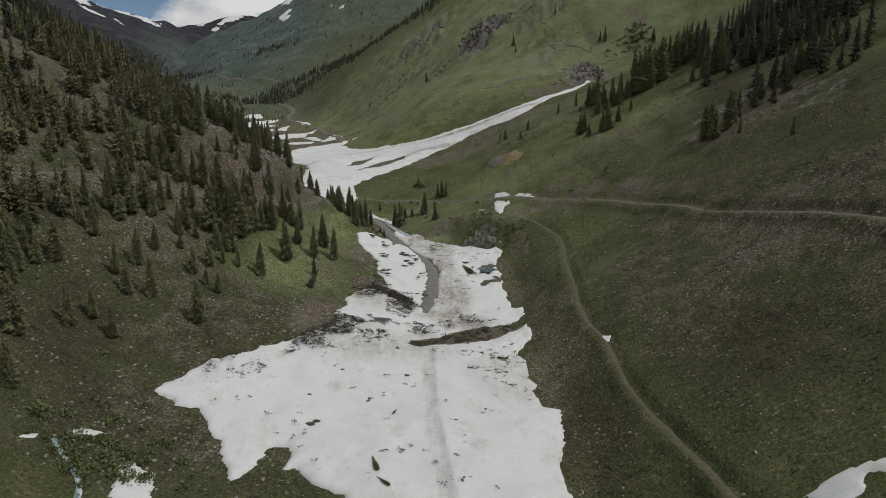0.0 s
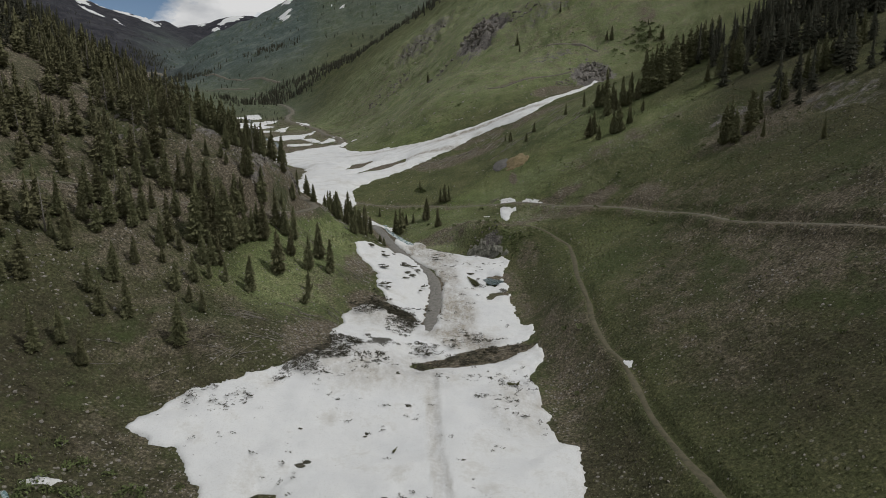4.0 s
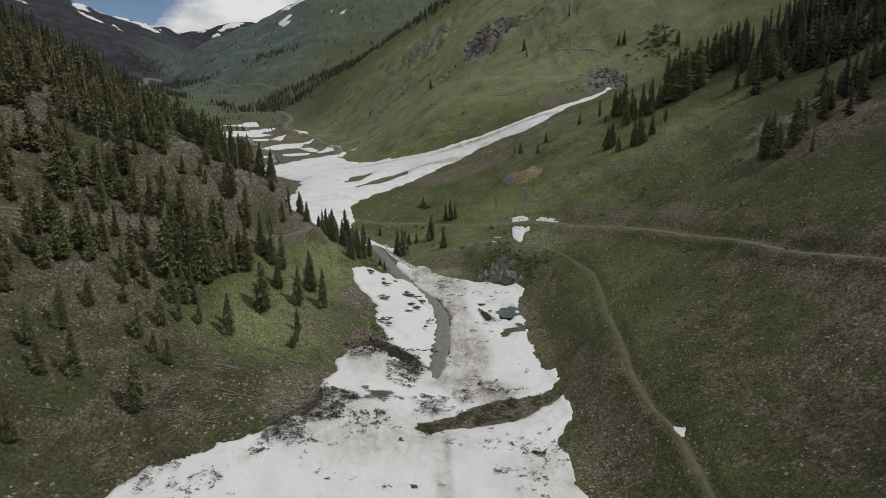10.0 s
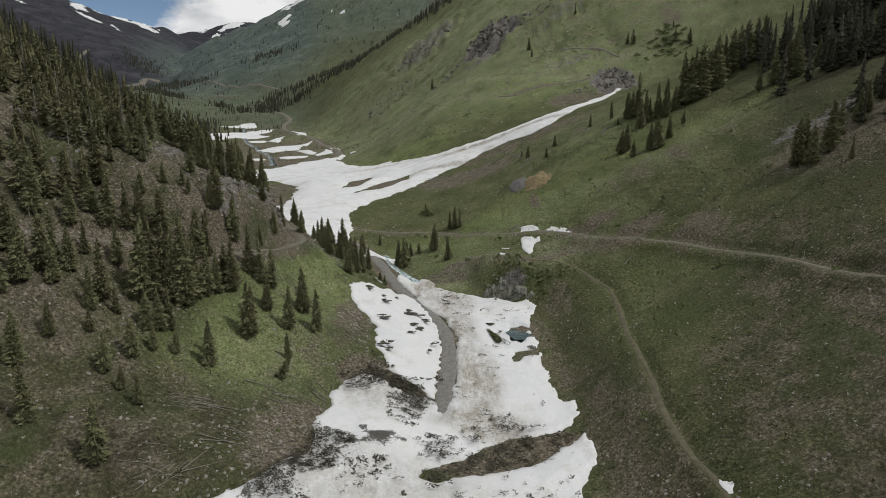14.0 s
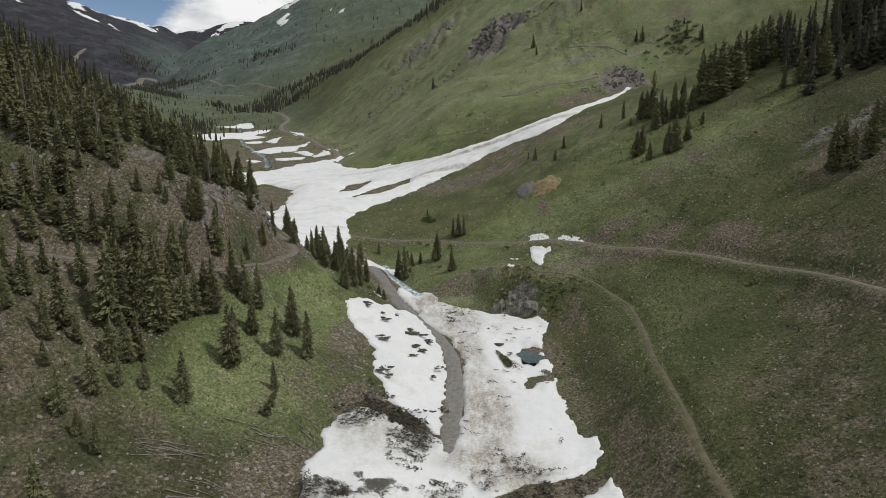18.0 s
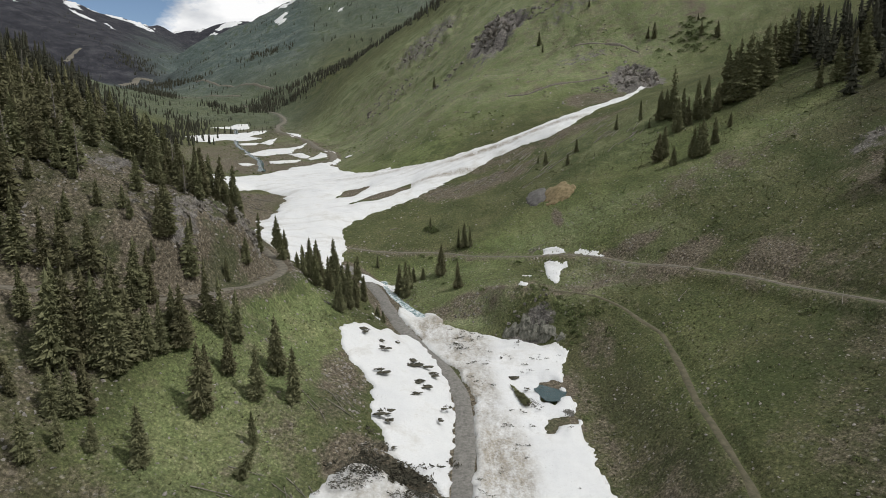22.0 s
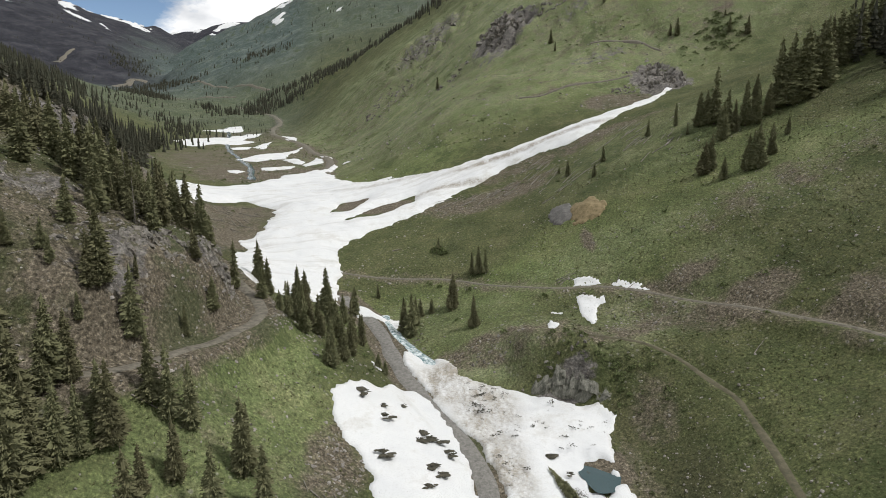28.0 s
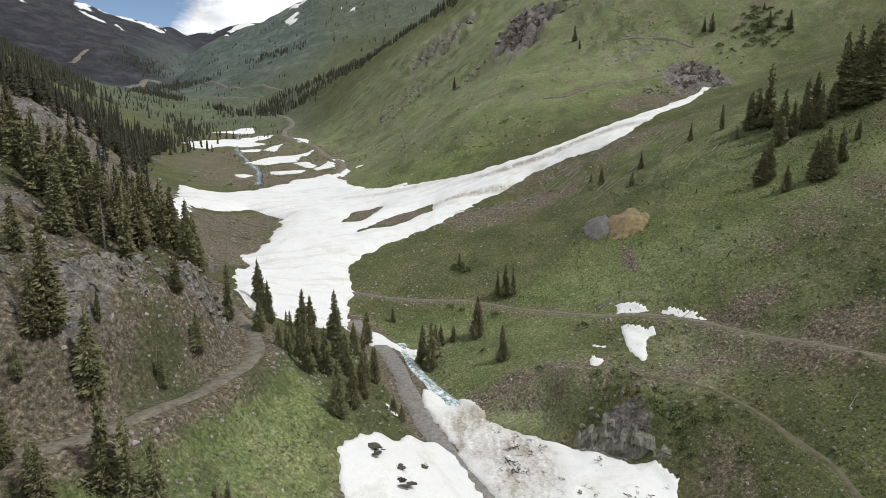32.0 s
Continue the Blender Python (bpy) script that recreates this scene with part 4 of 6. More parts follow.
# ---- roads, tracks and water: ribbons laid on the ground ----
def ribbon(name, pts, width, material, label, category, step=1.0, lift=0.05, crown=0.06, wobble=0.25, kind="structure", across=5, taper=1.0):
    c = smooth_line(pts, step)
    t = np.gradient(c, axis=0)
    t /= np.maximum(np.hypot(t[:, 0], t[:, 1])[:, None], 1e-9)
    nrm = np.stack([-t[:, 1], t[:, 0]], 1)
    n = len(c)
    u = np.linspace(-1, 1, across)
    wl = width / 2 * (1 + wobble * value_noise(np.arange(n) * step / 5.0, np.full(n, 3.3), 5))
    wr = width / 2 * (1 + wobble * value_noise(np.arange(n) * step / 5.0, np.full(n, 9.7), 6))
    half = np.where(u[None] < 0, wl[:, None], wr[:, None]) * np.linspace(1, taper, n)[:, None]
    X, Y = c[:, :1] + nrm[:, :1] * u * half, c[:, 1:] + nrm[:, 1:] * u * half
    Z = height(X, Y) + lift + crown * (1 - u[None] ** 2)
    Z[:, 0] -= lift + 0.15
    Z[:, -1] -= lift + 0.15
    V = np.stack([X, Y, Z], -1).reshape(-1, 3)
    i, j = np.meshgrid(np.arange(n - 1), np.arange(across - 1), indexing="ij")
    a = (i * across + j).ravel()
    F = np.stack([a, a + across, a + across + 1, a + 1], 1)
    return tagged(new(name, raw_mesh(name, V, F, material, True)), label, category, kind=kind)


ribbon("road", ROAD_MAIN, 3.6, DIRT_ROAD, "cleared grey gravel road cut through the snow", "road", lift=0.12, wobble=0.22, across=7)
ribbon("track", ROAD_RIGHT, 1.6, TRACK, "pale dusty track crossing the grassy slope", "road", lift=0.1)
ribbon("track", ROAD_LEFT, 2.7, TRACK, "narrow dirt road on a bench round the rocky spur", "road", lift=0.1, wobble=0.15)
ribbon("footpath", TRAIL, 1.5, PATH_SOIL, "faint worn path through grass", "path", lift=0.08, wobble=0.4)
ribbon("track", ROAD_FAR, 4.6, TRACK, "pale winding dirt road in the upper valley", "road", step=4, lift=0.4)
ribbon("track", ROAD_HIGH, 4.5, TRACK, "pale dirt road across a far meadow", "road", step=6, lift=0.8)
ribbon("track", ROAD_HIGHER, 4.5, TRACK, "pale dirt road climbing a far slope", "road", step=6, lift=0.8)
ribbon("stream", [(-21.6, 229.5), (-21.1, 227.5), (-19.5, 222.4), (-17.4, 217.4), (-14.9, 213), (-12.4, 209.7), (-10, 206), (-8.6, 203)], 2.3, WATER, "fast white and turquoise mountain stream", "stream", lift=0.2, wobble=0.45)
ribbon("stream", [(-205, 680), (-188.2, 636.0), (-153.1, 524.9), (-125.3, 461.1), (-109.4, 424.4), (-98.4, 392.9), (-92, 372)], 3.4, POOL, "shallow dark meltwater stream between snow patches", "stream", step=5, lift=0.35, wobble=0.6)


# ---- trees ----
NEAR_X, NEAR_Y = np.arange(-122, 112, 0.8), np.arange(58, 300, 0.8)
NEAR_Z = height(*np.meshgrid(NEAR_X, NEAR_Y))


def at_height(x, y):
    """The ground's height at one spot, from a fine table where there is one."""
    i, j = (y - NEAR_Y[0]) / 0.8, (x - NEAR_X[0]) / 0.8
    if 0 <= i < len(NEAR_Y) - 1 and 0 <= j < len(NEAR_X) - 1:
        a, b = int(i), int(j)
        u, v = i - a, j - b
        q = NEAR_Z[a:a + 2, b:b + 2]
        return float((q[0, 0] * (1 - v) + q[0, 1] * v) * (1 - u) + (q[1, 0] * (1 - v) + q[1, 1] * v) * u)
    return float(height(np.array([float(x)]), np.array([float(y)]))[0])


def cone_ring(V, F, z0, r0, z1, r1, sides=6, ox=0.0, oy=0.0):
    b = len(V)
    for z, r in ((z0, r0), (z1, r1)):
        for k in range(sides):
            a = 2 * math.pi * k / sides
            V.append((ox + math.cos(a) * r, oy + math.sin(a) * r, z))
    for k in range(sides):
        F.append((b + k, b + (k + 1) % sides, b + sides + (k + 1) % sides, b + sides + k))


def spruce_meshes(rng, branches=330, slim=1.0, ragged=0.25, bare=0.05, tufts=3):
    """Trunk and crown of a spruce one metre high and about 0.33 wide; scaled to size when placed."""
    V, F = [], []
    cone_ring(V, F, -0.06, 0.016, 0.5, 0.009)
    cone_ring(V, F, 0.5, 0.009, 1.0, 0.001)
    trunk = (V, F)
    V, F = [], []
    lean = rng.uniform(0, 6.28)
    gaps = [(rng.uniform(0.05, 0.75), rng.uniform(0, 6.28), rng.uniform(0.3, 0.6)) for _ in range(5)]

    def reach(f, a):
        r = 0.188 * slim * ((1 - f) ** 0.74) * (0.7 + 0.3 * min(1, f / 0.12)) + 0.004
        for gf, ga, depth in gaps:
            r *= 1 - depth * math.exp(-((f - gf) / 0.05) ** 2) * max(0.0, math.cos(a - ga)) ** 2
        return r * (1 + 0.10 * math.sin(9 * f + lean) + 0.12 * math.sin(2 * a + lean + 4 * f))

    for w in range(9):
        f = w / 9
        b, z0, z1 = len(V), bare + 0.93 * f, bare + 0.93 * min(1, f + 0.2)
        V.append((0, 0, z1))
        for k in range(8):
            a = 6.283 * k / 8 + w
            r = reach(f, a) * rng.uniform(0.4, 0.62)
            V.append((math.cos(a) * r, math.sin(a) * r, z0))
        F += [(b, b + 1 + k, b + 1 + (k + 1) % 8) for k in range(8)]
    for n in range(branches):
        f = 1 - math.sqrt(1 - (n + rng.random()) / branches * 0.998)
        f = min(0.985, max(0.0, f + rng.uniform(-0.012, 0.012)))
        a = rng.uniform(0, 6.283)
        z = bare + (0.975 - bare) * f
        r = reach(f, a) * (1 + rng.uniform(-1.4, 0.9) * ragged)
        if r < 0.004:
            continue
        droop = r * rng.uniform(0.05, 0.42)
        ca, sa, w, k, q = math.cos(a), math.sin(a), r * 0.10 + 0.003, len(V), rng.uniform(0.5, 0.7)
        V += [(ca * r * 0.15, sa * r * 0.15, z + r * 0.12), (ca * r * q - sa * w, sa * r * q + ca * w, z - droop), (ca * r, sa * r, z - droop * 0.75), (ca * r * q + sa * w, sa * r * q - ca * w, z - droop)]
        F += [(k, k + 1, k + 2), (k, k + 2, k + 3)]
        for _ in range(tufts):
            p, t, l = rng.uniform(0.45, 1.0), rng.uniform(-0.32, 0.32), rng.uniform(0.011, 0.024)
            x, y, h = math.cos(a + t) * r * p, math.sin(a + t) * r * p, z - droop * p + rng.uniform(-0.006, 0.012)
            e, k = rng.uniform(0, 6.283), len(V)
            ce, se = math.cos(e) * l, math.sin(e) * l
            V += [(x - ce, y - se, h - l * 0.5), (x + se * 0.6, y - ce * 0.6, h + l * 0.35), (x + ce, y + se, h - l * 0.6), (x - se * 0.5, y + ce * 0.5, h + l * 0.2)]
            F += [(k, k + 1, k + 2), (k, k + 2, k + 3)]
    return trunk, (V, F)


CROWNS, FULL_CROWNS = [], []


def tree_kinds():
    rng = random.Random(7)
    kinds = []
    for slim, ragged, branches in ((1.0, 0.3, 620), (0.85, 0.34, 560), (1.1, 0.3, 640), (0.74, 0.4, 500), (1.0, 0.4, 560), (0.92, 0.26, 600), (0.7, 0.45, 420)):
        (tv, tf), (cv, cf) = spruce_meshes(rng, branches, slim, ragged)
        _, (lv, lf) = spruce_meshes(rng, 110, slim, ragged, tufts=1)
        _, (mv, mf) = spruce_meshes(rng, 230, slim, ragged, tufts=3)
        CROWNS.append((np.array(lv), np.array(lf)))
        FULL_CROWNS.append((np.array(mv), np.array(mf)))
        kinds.append((raw_mesh("trunk", tv, tf, BARK), raw_mesh("crown", np.array(cv), np.array(cf), NEEDLES)))
    return kinds


KINDS = tree_kinds()
TREE_NO = [0]


def spruce(x, y, h, label="dark green spruce on the mountainside", group="spruces on the slopes", lean=0.0):
    """One spruce: an empty at its foot with a trunk and a crown."""
    k = TREE_NO[0]
    TREE_NO[0] += 1
    rng = random.Random(1000 + k)
    trunk, crown = KINDS[rng.randrange(len(KINDS))]
    z = at_height(x, y)
    ob = empty("spruce", x, y, z - 0.1, label, "tree", group)
    w = h * rng.uniform(0.86, 1.08) * (1.15 if h < 5 else 1.0)
    ob.scale = (w, w, h)
    ob.rotation_euler = (lean + rng.uniform(-0.03, 0.03), rng.uniform(-0.03, 0.03), rng.uniform(0, 6.28))
    part("trunk", trunk, ob)
    part("crown", crown, ob)
    return ob

for x, y, h in ((-41, 160.6, 9.9), (-38.9, 160.5, 9.4), (-44.5, 156.5, 6.7), (-32.5, 165.6, 3.6), (-43.5, 176.9, 4.8), (-36.8, 160.8, 8.4), (-42.6, 154.7, 9.6), (-45.7, 203.9, 9.2), (-40.2, 201.4, 5.7), (-36.4, 204.3, 6.8), (-26.4, 189.1, 8.1), (-30.6, 158.7, 9.2), (-36.1, 154.3, 7), (-38.3, 151.5, 5.9), (-45.7, 151, 9.4), (-45, 185.7, 4.9), (-42.4, 184.4, 5.3), (-27.1, 154.1, 8.6), (-30.5, 145.5, 5.1), (-41.4, 138.3, 5.3), (-45.1, 135.3, 4.2), (-37.3, 147.1, 10.4), (-31.8, 152.1, 8.5), (-40.2, 135.9, 8.3)):
    spruce(x, y, h, "dark green spruce on the open lower slope", "spruces below the road bench")
for x, y, h in ((-35.3, 198.8, 6.8), (-33.9, 201.1, 7.4), (-32.8, 202.5, 7.9), (-25, 200.6, 7.2), (-24.6, 211.2, 5.6), (-15.4, 219.7, 9.6), (-6.8, 228.1, 8.6), (-2.6, 216.5, 6.8), (-10, 256.9, 4.2), (-0.5, 241.1, 7.2), (1.2, 240.3, 6.2), (-2, 242.5, 5.6), (-23.9, 237.8, 3.8), (-13.7, 227.9, 4.4), (-11.3, 228.2, 3.8), (-28.9, 218.4, 6.5), (-35.3, 205.3, 6.3), (-32.1, 197.1, 9.3), (-30.4, 201.3, 8.2), (-28.5, 206.5, 7.8), (-25.6, 206.2, 9.7), (-25.2, 193.5, 7), (-24, 208.8, 6.5), (-35.9, 196.4, 3.9), (-18.8, 198.7, 2.9)):
    spruce(x, y, h, "dark green spruce beside the stream and road", "spruces by the stream")
for x, y, h in ((53.5, 244.5, 9.1), (51.9, 243.9, 8), (53.8, 237.4, 5.7), (58.5, 237, 9), (60.3, 237.6, 8.7), (60.6, 235.8, 10.5), (64.8, 239.1, 7.6), (70.9, 244.6, 4.4), (63.7, 268.3, 15.8), (60.9, 271.7, 9.8), (62.4, 270.5, 9.7), (57.1, 269.2, 3.1), (64.6, 263, 10.4), (61.3, 257.1, 10.5), (64.5, 257.7, 8.7), (67.4, 258.4, 11.9), (71.4, 262.7, 10.7), (69.3, 256.5, 10.4), (72.8, 258.4, 8.6), (76, 260.5, 18.2), (77.7, 258.8, 16.1), (80.7, 257.8, 18.8), (86.2, 259.4, 18.5), (83.4, 259.5, 15.4), (79.2, 258.2, 13.9), (49.8, 280, 5.6), (57.1, 278.4, 6.8), (27.1, 278.5, 4.8), (36.6, 276.6, 4.8), (25.3, 282.9, 2.6), (32.4, 269.1, 3.7), (92.2, 242.2, 8.2), (95.9, 240.6, 12.5), (98.8, 239.8, 12.9), (101.1, 238.8, 17.1), (107.6, 238.9, 9.1), (77.3, 263.2, 9.4), (81.2, 264.3, 16.4), (83.3, 263.1, 13.2), (86.3, 264.9, 13.4), (88.9, 265.9, 15.5), (91.5, 265.9, 15.5), (95.2, 269.4, 15.5), (97.8, 269.7, 15.3), (100.1, 269.3, 15.2), (104.2, 272.1, 14.4), (107, 272.7, 14.4)):
    spruce(x, y, h, "tall dark spruce in a line up the grassy slope", "spruces on the sunny slope")
for x, y, h in ((93.3, 393.9, 6), (95.6, 391.5, 8.7), (115.3, 389, 3.5), (46.2, 420.2, 5.2), (76.8, 188.6, 11.7), (77.9, 184.5, 9.3), (78.8, 189.5, 11.1), (81.6, 184.9, 12.2), (83.9, 187.7, 10.5), (81.2, 176.1, 5.2), (86.9, 190.6, 9.1), (92.1, 192.6, 8.1), (94.9, 194.2, 8.3), (101.2, 202.2, 6.3), (104.1, 201, 9.8), (105.1, 198.7, 11.4), (108.5, 200.3, 11), (111.4, 201.8, 7.8), (113.7, 202.8, 9.2), (116.3, 200.6, 11.8), (120.7, 203.6, 10.6), (84, 154.5, 5.2)):
    spruce(x, y, h, "dark spruce in a clump high on the grassy slope", "spruces on the sunny slope")
for x, y, h in ((-45.1, 122.5, 4.6), (-48.3, 124.5, 3.7), (-51.5, 126.5, 6.2), (-45.4, 111.8, 8.8), (-54.1, 113.4, 8), (-59.3, 127.4, 5.7), (-60.2, 121.2, 7.9), (-61.4, 115.2, 6.5), (-58, 111.8, 6.7), (-62.2, 100.4, 8.3), (-60.3, 104.1, 6.1), (-56.2, 102.1, 6), (-65.2, 91.7, 9.8), (-58.9, 80.1, 7.3), (-74.1, 104.6, 8.6), (-74.2, 111.6, 8), (-69.7, 111.1, 8)):
    spruce(x, y, h, "dark spruce standing alone on stony ground", "spruces on the stony slope")


spruce(-30.6, 139.6, 5.4, "storm-tilted spruce over broken trunks", "spruces below the road bench", lean=0.5)


# ---- the forest on the shaded side ----
SPUR_TREES = ((-49.7, 146.9, 13), (-44.4, 152.2, 8.3), (-51.1, 146.7, 12.7), (-52.6, 145, 13), (-53.6, 143.7, 13), (-47.5, 139.5, 7.8), (-50, 136.8, 6.7), (-59.6, 158, 8.3), (-49.2, 156.5, 9.8), (-50.1, 164.2, 3.5), (-48.1, 158.2, 8.2), (-49.8, 166.8, 7.4), (-47.6, 173.3, 3.3), (-46.4, 168.8, 9.5), (-49.2, 168.1, 11.6), (-53.8, 166.3, 3.6), (-47, 149.2, 10.5), (-47.8, 147.1, 13.7), (-50.3, 152.8, 10.5), (-49.2, 155.3, 6.6), (-55.5, 167.7, 3.9), (-48.6, 138, 7.3), (-50.7, 137.9, 5.4), (-48.4, 140.1, 5.6), (-47.8, 133.8, 4.6), (-49.7, 131.1, 6.5), (-54.4, 136.7, 4.7), (-53.5, 145.6, 13.3), (-59, 147.3, 8.2), (-57, 137.7, 10.4), (-57.4, 134.8, 7.3), (-61.7, 156.9, 9), (-56.5, 159.3, 8.7), (-60.8, 159.6, 6.5), (-61.5, 162.7, 4.9), (-58.6, 166.2, 4.3), (-55.7, 131.3, 3.8))
for x, y, h in SPUR_TREES:
    spruce(x, y, h, "tall dark spruce on the rocky spur", "spruces in the hillside wood")
def low_spruce(rng, detail):
    """A plain spruce for far woods: stacked ragged skirts round a stem, as vertex and face lists one metre high."""
    V, F = [], []
    slim = rng.uniform(0.75, 1.1)
    for w in range(detail):
        f = w / detail
        z0, z1 = 0.04 + 0.95 * f, min(1.0, 0.04 + 0.95 * (f + 1.9 / detail))
        r = 0.155 * slim * (1 - f) ** 0.85 + 0.01
        b, n = len(V), 7
        V.append((0, 0, z1))
        for k in range(n):
            a = 6.283 * (k + rng.uniform(-0.3, 0.3)) / n + w
            q = r * rng.uniform(0.65, 1.2)
            V.append((math.cos(a) * q, math.sin(a) * q, z0 - rng.uniform(0, 0.35) / detail))
        for k in range(n):
            F.append((b, b + 1 + k, b + 1 + (k + 1) % n))
    return np.array(V), np.array(F)


def wood(name, spots, label, detail=6):
    """A wood of many spruces in one mesh; detail 0 for full crowns."""
    rng = random.Random(len(spots))
    shapes = [low_spruce(rng, detail) for _ in range(5)] if detail > 0 else (FULL_CROWNS if detail < 0 else CROWNS)
    P = np.array(spots, float)
    zs = height(P[:, 0], P[:, 1])
    VV, FF, base = [], [], 0
    for (x, y, h), z in zip(spots, zs):
        V, F = shapes[rng.randrange(len(shapes))]
        a = rng.uniform(0, 6.28)
        c, s = math.cos(a) * h, math.sin(a) * h
        W = np.stack([V[:, 0] * c - V[:, 1] * s + x, V[:, 0] * s + V[:, 1] * c + y, V[:, 2] * h + z - 0.2], 1)
        VV.append(W)
        FF.append(F + base)
        base += len(V)
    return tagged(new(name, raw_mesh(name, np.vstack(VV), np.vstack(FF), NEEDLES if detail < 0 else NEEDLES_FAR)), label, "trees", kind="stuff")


def scatter(seed, count, box, density, gap):
    """Random spots in box where density(x, y) allows, at least gap apart."""
    g = np.random.RandomState(seed)
    out, cells = [], {}
    x0, x1, y0, y1 = box
    P = np.stack([g.uniform(x0, x1, count * 14), g.uniform(y0, y1, count * 14)], 1)
    P = P[g.uniform(0, 1, len(P)) < density(P[:, 0], P[:, 1])]
    for x, y in P.tolist():
        c = (int(x // gap), int(y // gap))
        if any(math.hypot(x - a, y - b) < gap for i in (-1, 0, 1) for j in (-1, 0, 1) for a, b in cells.get((c[0] + i, c[1] + j), ())):
            continue
        cells.setdefault(c, []).append((x, y))
        out.append((x, y))
        if len(out) >= count:
            break
    return out


LEFT_EDGE = [(95, -72), (118, -66), (135, -62), (150, -62), (165, -60), (176, -54), (184, -47), (200, -45), (212, -49), (226, -60), (260, -80), (300, -106), (340, -126), (400, -150), (480, -176)]


def forest_density(x, y):
    edge = np.interp(y, [p[0] for p in LEFT_EDGE], [p[1] for p in LEFT_EDGE])
    d, _ = line_near(x, y, BENCHES[2][0])
    glade = fbm(x, y, 15, 2, 91)
    rock, _ = rock_mask(x, y)
    crest = smoothstep(178, 192, y) * (1 - smoothstep(10, 17, edge - x)) + smoothstep(205, 225, y) * 0.7
    open_ground = np.where(glade + 0.5 * crest > -0.08, 1.0, 0.06)
    scree = np.maximum(blob(x, y, -66, 184, 9, 10), blob(x, y, -101, 262, 6, 16))
    scree = np.maximum(scree, smoothstep(216, 224, y) * (1 - smoothstep(288, 300, y)) * (x > -124))
    open_ground = open_ground * np.where(scree > 0.35, 0.05, 1.0)
    dense = np.where(y > 172, 0.85, 0.55) * open_ground * np.where((rock > 0.5) & (crest < 0.4), 0.15, 1.0)
    return np.where((x > edge) | (x < edge - 95) | (d < 4.0), 0.0, dense)


rng = random.Random(21)
spots = [p for p in scatter(31, 360, (-118, -44, 98, 222), forest_density, 2.3) if all(math.hypot(p[0] - q[0], p[1] - q[1]) > 2.4 for q in SPUR_TREES)]
near = sorted(spots, key=lambda p: p[0])[::-1]
for x, y in near[:96]:
    spruce(x, y, rng.uniform(5.0, 11.5) if y > 130 else rng.uniform(5, 8.5), "dark spruce in dense wood above the dirt road", "spruces in the hillside wood")
wood("spruce_wood", [(x, y, rng.uniform(6, 11.5)) for x, y in near[96:]], "dark spruces in dense wood up the hillside", -1)
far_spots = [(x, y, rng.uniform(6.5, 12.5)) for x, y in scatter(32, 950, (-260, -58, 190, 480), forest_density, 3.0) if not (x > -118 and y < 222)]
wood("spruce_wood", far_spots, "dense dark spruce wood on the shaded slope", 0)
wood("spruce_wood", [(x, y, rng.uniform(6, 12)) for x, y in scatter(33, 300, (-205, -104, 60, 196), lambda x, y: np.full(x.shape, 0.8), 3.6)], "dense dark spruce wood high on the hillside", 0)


def belt(pts, width, count, low, high, seed):
    r = random.Random(seed)
    c = smooth_line(pts, 2.0)
    out = []
    for _ in range(count):
        x, y = c[r.randrange(len(c))]
        out.append((x + r.gauss(0, width), y + r.gauss(0, width), r.uniform(low, high)))
    return out


FAR_BELTS = (belt([(-235, 880), (-221, 842), (-172, 838), (-129, 830), (-94, 818), (-59, 800), (-33, 778), (0, 750)], 8, 260, 8, 14, 1)
             + belt([(-250, 900), (-215, 900), (-160, 905), (-110, 900)], 14, 130, 8, 13, 2)
             + belt([(-300, 870), (-262, 840), (-232, 808)], 8, 40, 8, 13, 3)
             + belt([(-500, 1120), (-450, 1040), (-400, 965), (-365, 915)], 13, 200, 8, 13, 4)
             + belt([(-520, 1240), (-470, 1190), (-420, 1160)], 14, 110, 8, 13, 5)
             + belt([(-640, 1420), (-600, 1350), (-560, 1330)], 18, 80, 8, 13, 6)
             + belt([(-330, 1180), (-290, 1150), (-260, 1140)], 12, 60, 8, 12, 7)
             + belt([(-260, 690), (-228, 640), (-205, 590), (-190, 520), (-172, 455)], 9, 90, 7, 12, 8)
             + belt([(-420, 930), (-350, 820), (-290, 730)], 22, 60, 6, 11, 9))
r2 = random.Random(5)
FAR_BELTS += [(r2.uniform(-520, -40), r2.uniform(980, 1500), r2.uniform(6, 11)) for _ in range(170)]
FAR_BELTS += [(r2.uniform(-430, -190) - (y - 750) * 0.4, y, r2.uniform(2.0, 6.5)) for y in [r2.uniform(560, 960) for _ in range(190)]]
FAR_BELTS += [(r2.uniform(-1000, -560), r2.uniform(1150, 1750), r2.uniform(6, 10)) for _ in range(130)]
HIGH_EDGE = [(440, -176), (520, -222), (600, -280), (720, -360), (840, -440), (960, -540)]


def high_wood(x, y):
    edge = np.interp(y, [p[0] for p in HIGH_EDGE], [p[1] for p in HIGH_EDGE]) + 18 * fbm(x, y, 60, 2, 191)
    rock, _ = rock_mask(x, y)
    return np.where((x > edge) | (rock > 0.5), 0.0, 0.9 * np.where(fbm(x, y, 45, 2, 193) > -0.45, 1.0, 0.2))


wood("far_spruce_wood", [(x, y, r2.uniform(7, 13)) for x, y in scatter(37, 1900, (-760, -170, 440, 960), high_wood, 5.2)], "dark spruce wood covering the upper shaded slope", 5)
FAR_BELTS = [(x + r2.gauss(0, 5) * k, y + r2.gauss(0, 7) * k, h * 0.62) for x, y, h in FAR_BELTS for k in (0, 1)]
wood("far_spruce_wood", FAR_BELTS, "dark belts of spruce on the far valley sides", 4)

